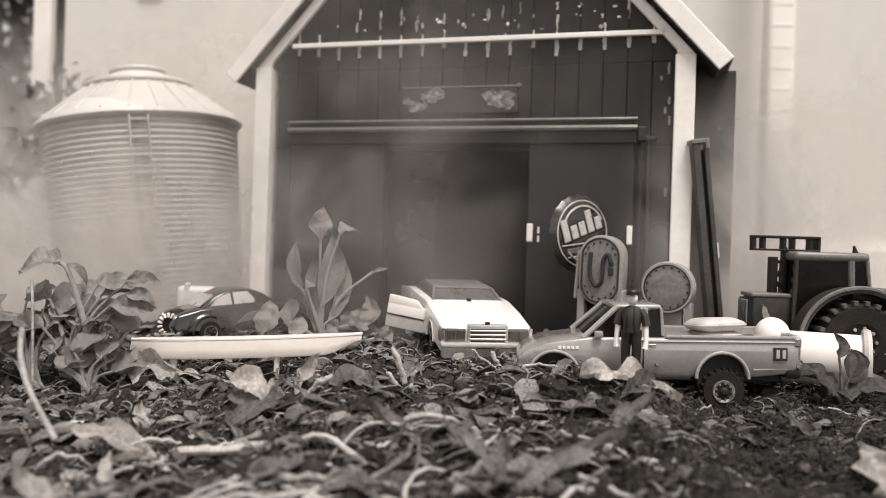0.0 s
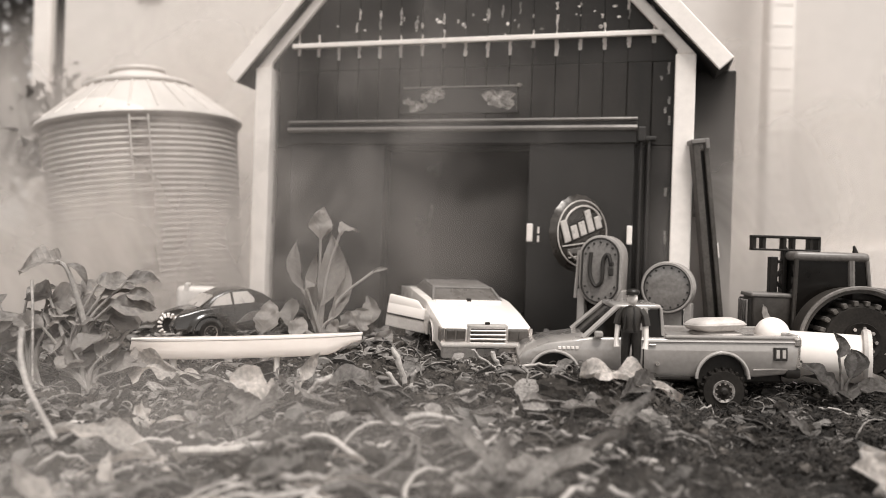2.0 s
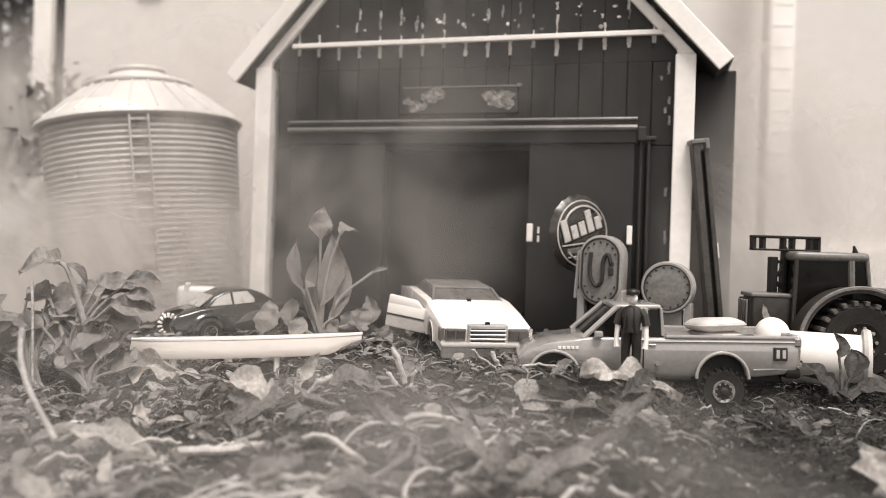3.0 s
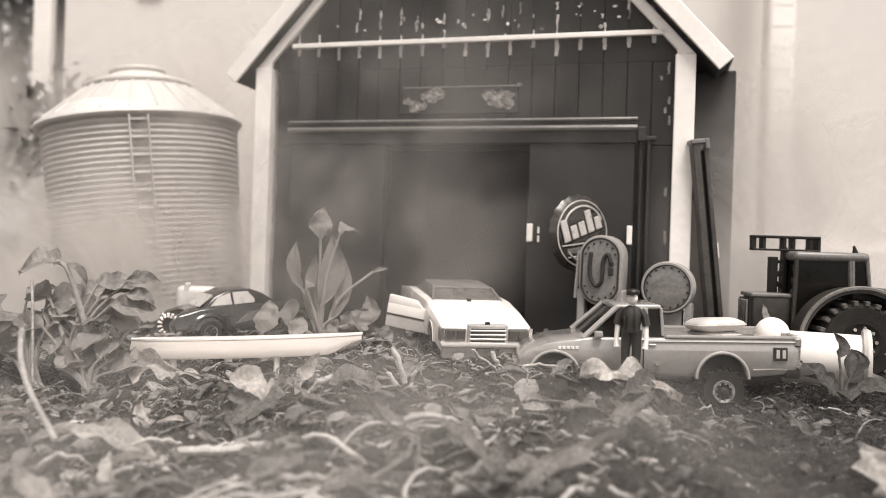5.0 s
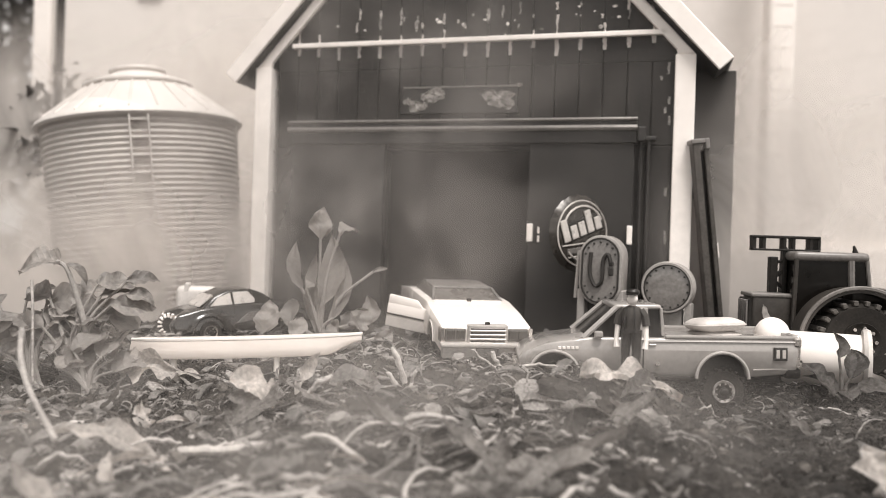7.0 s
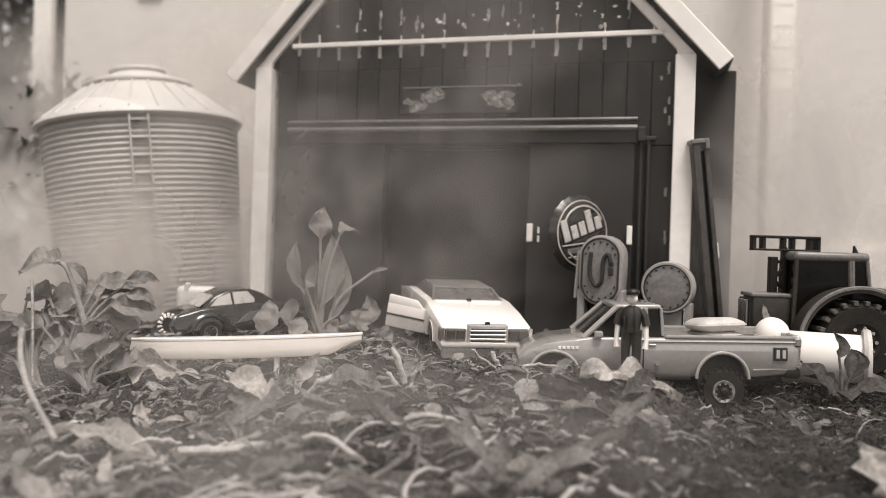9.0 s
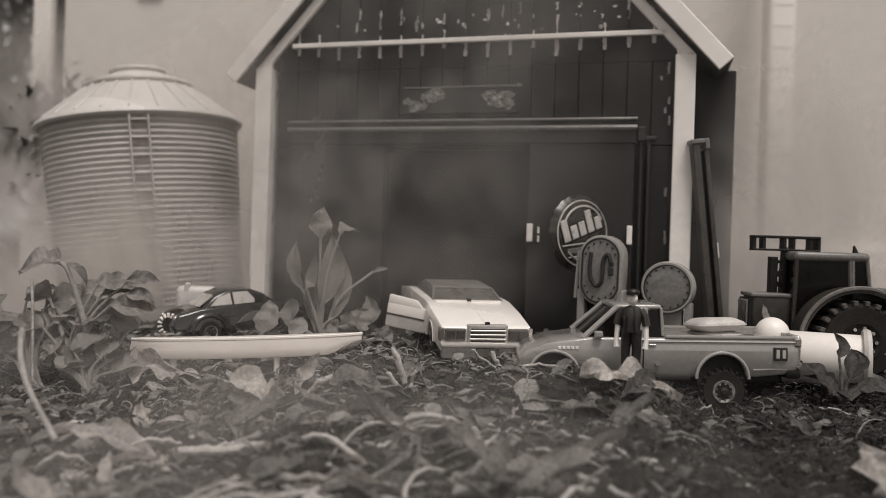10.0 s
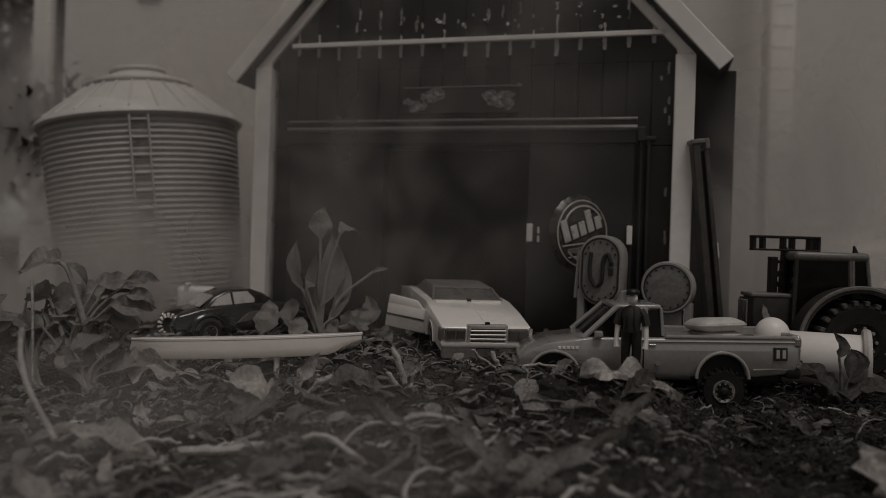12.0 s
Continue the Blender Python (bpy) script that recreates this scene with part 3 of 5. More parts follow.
    part("lip", box(-2.1, 2.2, -0.24, -0.06, 9.79, 9.84, 0.01, 1), TRACK, sb)
    for cx, cz, r, sd in ((-1.0, 9.5, 0.42, 1), (-1.55, 9.15, 0.33, 2), (-1.95, 9.3, 0.16, 5), (1.4, 9.4, 0.5, 3), (1.75, 9.2, 0.25, 4), (2.15, 9.83, 0.09, 6)):
        k = bmesh.new()
        g = random.Random(sd)
        nr = 22
        reach = [0.85 + 0.45 * noise.noise(Vector((math.cos(2 * math.pi * j / nr) * 1.4, math.sin(2 * math.pi * j / nr) * 1.4, sd * 3.7))) + g.uniform(-0.1, 0.1) for j in range(nr)]
        loops = []
        for f in (0.3, 0.65, 0.88, 1.0):
            loops.append([k.verts.new((cx + r * 1.25 * f * reach[j] * math.cos(2 * math.pi * j / nr), -0.215 - 0.05 * noise.noise(Vector((j * 0.8, f * 4, sd))) - (0.05 * g.random() if f == 1.0 else 0.02), cz + 0.8 * r * f * reach[j] * math.sin(2 * math.pi * j / nr))) for j in range(nr)])
        k.faces.new(loops[0])
        for p, q in zip(loops, loops[1:]):
            for j in range(nr):
                k.faces.new((p[j], p[(j + 1) % nr], q[(j + 1) % nr], q[j]))
        bmesh.ops.solidify(k, geom=k.faces[:], thickness=0.02)
        part("paint_flake", k, FLAKE, sb, "curled flake of pale paint")


build_barn()


def build_cap_sign():
    s = thing("bottle_cap_sign", BARN @ P(4.45, -1.15, 4.66, 0, -8, 48) @ Matrix.Scale(0.9, 4), "bottle cap with a printed pale oval hung on the barn door", "sign")
    bm = lathe([(r, -h - 0.02) for r, h in [(0.05, 0.26), (1.08, 0.25), (1.2, 0.2), (1.42, 0.0), (1.3, -0.02), (0.05, -0.02)]], 84, "y")
    for v in bm.verts:
        r = math.hypot(v.co.x, v.co.z)
        if r > 1.25:
            k = 1 + 0.014 * math.cos(21 * math.atan2(v.co.z, v.co.x))
            v.co.x *= k
            v.co.z *= k
    part("cap", bm, CAPDARK, s, "dark crimped tin cap", smooth=True)
    y = -0.3
    arc = [(0.95 * math.cos(a), y, 0.15 + 0.85 * math.sin(a)) for a in [radians(20 + 140 * i / 20) for i in range(21)]]
    part("printed_arc", tube(arc, 0.04, 6), CAPLIGHT, s, "pale printed arch")
    low = [(1.0 * math.cos(a), y, 1.0 * math.sin(a)) for a in [radians(215 + 110 * i / 16) for i in range(17)]]
    part("printed_arc", tube(low, 0.04, 6), CAPLIGHT, s, "pale printed arch")
    part("printed_band", turned(box(-1.05, 1.0, y - 0.005, y + 0.05, -0.24, 0.46, 0.04), M(0, 0, 0.12, 0, -12, 0)), MARK, s, "black printed ground of the word")
    for i, h in enumerate((0.82, 0.5, 0.52, 0.84, 0.48)):
        x = -1.0 + i * 0.4
        part("printed_bar", turned(box(x, x + 0.31, y - 0.03, y + 0.02, -0.18, -0.18 + h, 0.03), M(0, 0, 0.12, 0, -12, 0)), CAPLIGHT, s, "pale printed bar")
    rim = [(1.2 * math.cos(2 * math.pi * i / 48), y + 0.07, 1.2 * math.sin(2 * math.pi * i / 48)) for i in range(49)]
    part("printed_ring", tube(rim, 0.03, 6), CAPLIGHT, s, "pale printed ring")
    part("printed_band", box(-1.05, 1.05, y - 0.01, y + 0.05, -0.38, -0.33, 0.01, 1), CAPLIGHT, s)
    part("printed_band", box(-0.85, 0.7, y - 0.02, y + 0.05, -0.68, -0.48, 0.02), CAPMID, s)
    part("printed_band", box(-0.8, 0.7, y - 0.01, y + 0.05, -0.82, -0.77, 0.01, 1), CAPLIGHT, s)


build_cap_sign()


# ---- the toy pumps ----
def dots(parent, rx, rz, straight, y, n, cz):
    for i in range(n):
        a = 2 * math.pi * (i + 0.5) / n
        x, z = rx * math.cos(a), rz * math.sin(a)
        z += straight * (1 if z > 0 else -1)
        part("dial_dot", turned(lathe([(0.034, 0), (0.034, -0.04)], 8, "y"), M(x, y, cz + z)), MARK, parent)


def build_pump_oval():
    p = thing("toy_pump", P(4.98, 24, 1.0, 0, 0, -24), "grey plastic toy pump with an oval hooked dial", "toy pump", "toy pumps")
    def stadium(w, h, cz, n=14):
        return [(w * math.cos(a), cz + h * (1 if math.sin(a) >= 0 else -1) + w * math.sin(a)) for a in [math.pi * 2 * i / (2 * n) + 0.001 for i in range(2 * n)]]
    body = part("housing", prism(stadium(0.68, 0.42, 2.5), -0.2, 0.75, 0.06), PUMP, p, smooth=True)
    part("dial", prism(stadium(0.56, 0.42, 2.5), -0.24, -0.19, 0.02), DIAL, p, "pale oval dial")
    part("dial_ring", tube([(x, -0.25, z) for x, z in stadium(0.57, 0.42, 2.5)] + [(0.57, -0.25, 2.92)], 0.03, 6), MARK, p)
    dots(p, 0.47, 0.47, 0.4, -0.24, 14, 2.5)
    hook = bow([(-0.28, -0.3, 3.05), (-0.3, -0.3, 2.4), (-0.12, -0.3, 2.02), (0.08, -0.3, 2.2), (0.1, -0.3, 2.8), (0.24, -0.3, 3.0), (0.34, -0.3, 2.75)], 26)
    part("hook", tube(hook, 0.06, 8), MARK, p, "black moulded hook", smooth=True)
    part("nozzle", joined(box(0.27, 0.42, -0.3, -0.2, 2.35, 2.6, 0.03), box(0.27, 0.42, -0.3, -0.2, 2.64, 2.78, 0.03)), MARK, p)
    for x in (-0.6, 0.6):
        part("leg", turned(box(-0.12, 0.12, -0.15, 0.6, 0, 1.9, 0.04), M(x, 0, 0)), PUMP, p)
    part("back_panel", box(-0.5, 0.5, 0.3, 0.5, 0.0, 1.5, 0.03), BLACKPLASTIC, p)
    part("side_rod", tube([(-0.72, 0, 3.1), (-0.8, -0.05, 1.6)], 0.06, 6), PUMP, p)


def build_pump_round():
    p = thing("toy_pump", P(6.92, 23.5, 1.0, 0, 0, -26), "grey plastic toy pump with a round hazy dial", "toy pump", "toy pumps")
    part("housing", turned(lathe([(0.6, 0.5), (0.78, 0.45), (0.8, -0.1), (0.76, -0.18), (0.7, -0.18), (0.68, -0.1), (0.05, -0.08)], 48, "y"), M(0, 0, 2.05)), PUMP, p, smooth=True)
    part("dial", turned(lathe([(0.05, -0.13), (0.4, -0.125), (0.69, -0.11), (0.69, -0.04)], 40, "y"), M(0, 0, 2.05)), DIAL, p, "pale round dial")
    ring = [(0.69 * math.cos(2 * math.pi * i / 40), -0.16, 2.05 + 0.69 * math.sin(2 * math.pi * i / 40)) for i in range(41)]
    part("dial_ring", tube(ring, 0.025, 6), MARK, p)
    dots(p, 0.61, 0.61, 0, -0.1, 16, 2.05)
    for x in (-0.62, 0.62):
        part("leg", turned(box(-0.1, 0.1, -0.1, 0.4, 0, 1.6, 0.03), M(x, 0, 0)), PUMP, p)
    part("neck", box(-0.45, 0.45, 0, 0.35, 0, 1.4, 0.05), PUMP, p)


build_pump_oval()
build_pump_round()


def build_mast():
    m = thing("loader_mast", P(9.08, 25, 0.9, 0, -6.8, 0), "dark metal mast leaning beside the barn", "mast")
    part("upright", box(-0.3, -0.06, -0.15, 0.25, 0, 6.9, 0.04), MASTPAINT, m)
    part("upright", box(0.06, 0.22, -0.15, 0.25, 0, 6.7, 0.04), MASTPAINT, m)
    part("web", box(-0.1, 0.1, 0.0, 0.2, 0, 6.6), BLACKPLASTIC, m)
    part("head", joined(box(-0.35, 0.18, -0.2, 0.3, 6.85, 7.0, 0.03), box(0.1, 0.24, -0.22, 0.1, 6.65, 7.0, 0.03)), FENDER, m, "pale worn bracket")
    part("label", box(0.23, 0.27, -0.1, 0.1, 3.1, 3.6, 0.01, 1), FASCIA, m, "small white tag")


build_mast()


# ---- vehicles ----
def arch(cx, cz, r, n=10):
    """Points of a wheel opening, from its rear to its front, along the sill."""
    return [(cx + r * math.cos(math.pi * i / n), cz + r * math.sin(math.pi * i / n)) for i in range(n + 1)]


def wheel(parent, x, y, z, r, w, knobs=0, label="", rim_mat=None):
    wh = part("wheel", turned(lathe([(r * 0.5, -w / 2), (r * 0.9, -w / 2), (r, -w * 0.3), (r, w * 0.3), (r * 0.9, w / 2), (r * 0.5, w / 2)], 32, "y"), M()), RUBBER, parent, label or "black rubber tyre", smooth=True)
    wh.matrix_basis = P(x, y, z)
    s = -1
    dish = 0.46 if rim_mat else 0.34
    q = r * (0.82 if rim_mat else 1)
    part("rim", lathe([(q * 0.1, s * w * (dish + 0.04)), (q * 0.42, s * w * dish), (q * 0.5, s * w * 0.53), (q * 0.6, s * w * 0.56), (q * 0.65, s * w * 0.4)], 24, "y"), rim_mat or CHROME, wh, "dull metal rim", smooth=True)
    part("hub", lathe([(r * 0.2, s * w * 0.2), (r * 0.2, s * w * 0.6), (r * 0.1, s * w * 0.66)], 12, "y"), BLACKPLASTIC, wh)
    for i in range(9 if rim_mat else 6):
        a = 2 * math.pi * i / (9 if rim_mat else 6)
        part("rim_bolt", turned(lathe([(r * 0.06, s * w * 0.3), (r * 0.05, s * w * 0.56)], 6, "y"), M(r * 0.36 * math.cos(a), 0, r * 0.36 * math.sin(a))), CHROME, wh)
    for i in range(knobs):
        a = 360 * i / knobs
        part("tread_lug", turned(box(r * 0.93, r * 1.07, -w * 0.5, w * 0.5, -r * 0.06, r * 0.06, r * 0.02, 1), M(0, 0, 0, 0, a, 0)), LUG if r > 0.8 else RUBBER, wh)
    return wh


def build_pickup():
    """Nose to -x; its near flank is -y."""
    t = thing("toy_pickup", P(5.5, 20.75, 0.42, 0, -1.6, -2.5), "grey die-cast toy pickup truck parked on soil", "pickup truck")
    W = 1.35
    lower = [(-3.4, 0.95), (-3.35, 0.62)] + [(-3.2, 0.6)] + [(x, z) for x, z in arch(-2.5, 0.5, 0.62)[::-1]] + [(-1.7, 0.52), (0.95, 0.5)] + arch(1.72, 0.52, 0.62)[::-1] + [(2.6, 0.52), (3.45, 0.62), (3.6, 0.75), (3.62, 1.52), (0.15, 1.5), (-1.05, 1.5), (-1.6, 1.5), (-2.6, 1.36), (-3.2, 1.15)]
    bm = prism(lower, -W, W, 0.05)
    for cut in (0.62, 0.72, 0.82, 0.92, 1.02, 1.12, 1.2, 1.28, 1.34, 1.4, 1.45):
        bmesh.ops.bisect_plane(bm, geom=bm.verts[:] + bm.edges[:] + bm.faces[:], plane_co=(0, 0, cut), plane_no=(0, 0, 1))
    for cut in (-3.0, -2.6, -2.2, -1.6, -1.0):
        bmesh.ops.bisect_plane(bm, geom=bm.verts[:] + bm.edges[:] + bm.faces[:], plane_co=(cut, 0, 0), plane_no=(1, 0, 0))
    for v in bm.verts:
        v.co.y *= 1 - 0.09 * ((v.co.z - 1.12) / 0.55) ** 2 - 0.05 * max(0, -v.co.x - 2.2)
    part("body", bm, TRUCKPAINT, t, "satin grey body", smooth=True)
    part("door_seam", box(-0.27, -0.24, -W - 0.005, -W + 0.05, 0.6, 1.45), BLACKPLASTIC, t)
    # cab with pillars and dark windows
    cab = [(-1.72, 1.48), (-0.86, 2.26), (0.1, 2.3), (0.26, 2.22), (0.32, 1.48)]
    c = prism([(x * 0.97 - 0.005, z - 0.03) for x, z in cab], -W * 0.86, W * 0.86)
    for v in c.verts:
        v.co.y *= 1 - 0.16 * (v.co.z - 1.48)
    part("window", c, DARKGLASS, t, "dark tinted windows")
    part("roof", turned(box(-0.93, 0.27, -1.05, 1.05, 2.19, 2.33, 0.065, 3), M()), TRUCKPAINT, t, smooth=True)
    for y in (-1, 1):
        part("front_pillar", tube([(-1.76, y * 1.2, 1.47), (-0.88, y * 1.02, 2.25)], 0.075, 8), TRUCKPAINT, t, smooth=True)
        part("rear_pillar", prism([(-0.38, 1.47), (-0.34, 2.26), (-0.1, 2.26), (-0.07, 1.47)], y * 1.12 - 0.07, y * 1.12 + 0.07, 0.03), TRUCKPAINT, t)
        part("rear_frame", prism([(0.24, 1.47), (0.2, 2.26), (0.27, 2.26), (0.34, 1.47)], y * 1.08 - 0.07, y * 1.08 + 0.07, 0.02), TRUCKPAINT, t)
        part("mirror", box(-1.5, -1.28, y * 1.4 - 0.1, y * 1.4 + 0.1, 1.5, 1.68, 0.05), TRUCKPAINT, t)
    # bed
    part("bed_rail", joined(box(0.3, 3.62, -1.33, -1.2, 1.49, 1.58, 0.03), box(0.3, 3.62, 1.2, 1.33, 1.49, 1.58, 0.03), box(3.48, 3.64, -1.3, 1.3, 1.48, 1.6, 0.03)), TRUCKPAINT, t, smooth=True)
    part("side_crease", box(-0.2, 3.6, -1.36, -1.3, 1.4, 1.44, 0.015, 1), TRUCKPAINT, t)
    for cx, r in ((-2.5, 0.62), (1.72, 0.62)):
        pts = [(x, -W - 0.01, z) for x, z in arch(cx, 0.5, r + 0.03, 14)]
        part("wheel_arch", tube(pts, 0.045, 8), TRUCKPAINT, t, "flared wheel arch", smooth=True)
        part("wheel_well", turned(lathe([(r * 0.98, -1.2), (r * 0.98, 1.2)], 20, "y"), M(cx, 0, 0.5)), BLACKPLASTIC, t)
        for y in (-1.08, 1.08):
            wheel(t, cx + (0.04 if cx > 0 else 0), y, 0.17, 0.56, 0.5, 20, "", TRUCKRIM)
    part("chassis", box(-3.2, 3.3, -1.0, 1.0, 0.35, 0.6, 0.05), BLACKPLASTIC, t)
    part("tail_trim", tube([(3.6, -1.3, 0.8), (3.63, -1.3, 1.5)], 0.05, 8), CHROME, t, "chrome tail edge", smooth=True)
    part("door_handle", box(-0.12, 0.06, -W - 0.03, -W + 0.03, 1.3, 1.35, 0.01, 1), CHROME, t)
    part("filler_cap", turned(lathe([(0.05, 0.02), (0.05, -0.03)], 10, "y"), M(0.1, -W, 0.85)), CHROME, t)
    part("sill", box(-1.7, 0.95, -1.28, -1.1, 0.44, 0.53, 0.02), BLACKPLASTIC, t)
    for x in (1.5, 1.95):
        part("spring", tube([(x, -1.0, 0.7), (x + 0.02, -1.02, 0.98)], 0.09, 8), CHROME, t, smooth=True)
    part("bed_wall", box(0.36, 0.46, -1.2, 1.2, 1.2, 1.56, 0.02), TRUCKPAINT, t)
    part("tail_corner", turned(blob(0.07, 3, 0.2, 2, (1, 1, 1.4)), M(3.6, -1.28, 1.5)), CHROME, t, "worn bright tail corner", smooth=True)
    part("lower_crease", tube([(2.5, -1.29, 0.72), (3.5, -1.27, 0.76)], 0.025, 6), TRUCKPAINT, t, smooth=True)
    part("bumper", joined(box(3.3, 3.7, -1.3, 1.3, 0.5, 0.78, 0.08)), BLACKPLASTIC, t, smooth=True)
    part("tail_lamp", box(3.5, 3.68, -1.37, -1.1, 1.3, 1.55, 0.05), CHROME, t)
    part("front_bumper", box(-3.5, -3.3, -1.3, 1.3, 0.55, 0.82, 0.06), CHROME, t, smooth=True)
    # decal: a dark square with two plain bars, and plain bars for the badge
    d = part("decal", box(2.98, 3.32, -1.385, -1.34, 0.97, 1.3, 0.01, 1), MARK, t, "dark square decal")
    for x0, x1, z0, z1 in ((3.04, 3.12, 1.03, 1.24), (3.19, 3.27, 1.03, 1.24)):
        part("decal_bar", box(x0, x1, -1.395, -1.35, z0, z1), CAPLIGHT, d)
    for i in range(5):
        part("badge_bar", box(-2.4 + i * 0.11, -2.325 + i * 0.11, -1.37, -1.3, 1.2, 1.27, 0.01, 1), DRIP, t)
    return t


build_pickup()

# load in the truck bed
sk = thing("sack", P(7.4, 20.6, 1.9, 2, -1, 3), "pale stuffed toy sack lying on the truck bed", "sack", "sacks in the truck")
cushion = blob(1, 1, 0.0, 4)
for v in cushion.verts:
    x, y, z = v.co
    flat_x, flat_y = math.copysign(abs(x) ** 0.55, x), math.copysign(abs(y) ** 0.55, y)
    dent = 1 + 0.14 * noise.noise(Vector((x * 2.2, y * 2.2, z * 2 + 4)))
    v.co = Vector((0.72 * flat_x, 0.6 * flat_y, 0.19 * z * dent * (1 - 0.25 * flat_x ** 4)))
part("cloth", cushion, SACK, sk, smooth=True)
part("seam", tube([(0.725 * math.copysign(abs(math.cos(a)) ** 0.55, math.cos(a)), 0.605 * math.copysign(abs(math.sin(a)) ** 0.55, math.sin(a)), 0) for a in [2 * math.pi * i / 48 + 0.01 for i in range(49)]], 0.022, 6), SACK, sk, smooth=True)
copy_thing(sk, P(7.35, 20.6, 2.22, -3, -3, 9))
bl = thing("ball", P(8.86, 20.5, 2.03), "plain white ball resting in the truck bed", "ball")
part("shell", lathe([(0.44 * math.sin(math.pi * (i + 0.02) / 20.04), -0.44 * math.cos(math.pi * (i + 0.02) / 20.04)) for i in range(21)], 32), IVORY, bl, smooth=True)


def build_figure():
    """A small painted toy figure: one plain mesh."""
    trousers = [tube([(-0.13, 0, 0), (-0.135, 0, 0.5), (-0.1, 0, 0.98)], [0.1, 0.115, 0.15], 10), tube([(0.13, 0, 0), (0.135, 0, 0.5), (0.1, 0, 0.98)], [0.1, 0.115, 0.15], 10),
                turned(blob(0.17, 4, 0.05, 2, (1.0, 1.1, 0.55)), M(0, 0.01, 1.9)), box(-0.12, 0.12, -0.27, 0.1, 1.84, 1.87, 0.012),
                tube([(0, 0, 0.93), (0, 0, 0.99)], [0.222, 0.222], 14), tube([(-0.13, -0.2, 1.0), (-0.11, -0.23, 1.3), (-0.07, -0.16, 1.54)], 0.028, 6), tube([(0.13, -0.2, 1.0), (0.11, -0.23, 1.3), (0.07, -0.16, 1.54)], 0.028, 6)]
    pale = [tube([(-0.33, 0, 1.14), (-0.36, -0.03, 0.75), (-0.34, -0.06, 0.55)], [0.07, 0.055, 0.075], 8), tube([(0.33, 0, 1.14), (0.36, -0.03, 0.75), (0.34, -0.06, 0.55)], [0.07, 0.055, 0.075], 8),
            turned(blob(0.14, 2, 0.05, 2, (0.95, 1, 1.15)), M(0, -0.02, 1.74)), tube([(0, 0, 1.52), (0, 0, 1.66)], 0.075, 8)]
    shirt = [tube([(0, 0, 0.92), (0, 0, 1.1), (0, 0.01, 1.36), (0, 0, 1.52), (0, 0, 1.58)], [0.2, 0.21, 0.26, 0.2, 0.08], 14),
             tube([(-0.2, 0, 1.48), (-0.3, 0, 1.34), (-0.35, 0, 1.1)], [0.09, 0.1, 0.1], 8), tube([(0.2, 0, 1.48), (0.3, 0, 1.34), (0.35, 0, 1.1)], [0.09, 0.1, 0.1], 8)]
    for group, index in ((pale, 1), (shirt, 2)):
        for bm in group:
            for f in bm.faces:
                f.material_index = index
    ob = part("toy_figure", joined(*trousers, *pale, *shirt), FIGDARK, None, smooth=True, mats=(IVORY, FIGSHIRT))
    ob.matrix_basis = P(4.66, 18.7, 1.2, 0, 0, -25)
    tagged(ob, "small plain toy figure in dark clothes standing beside the pickup", "toy figure")


build_figure()


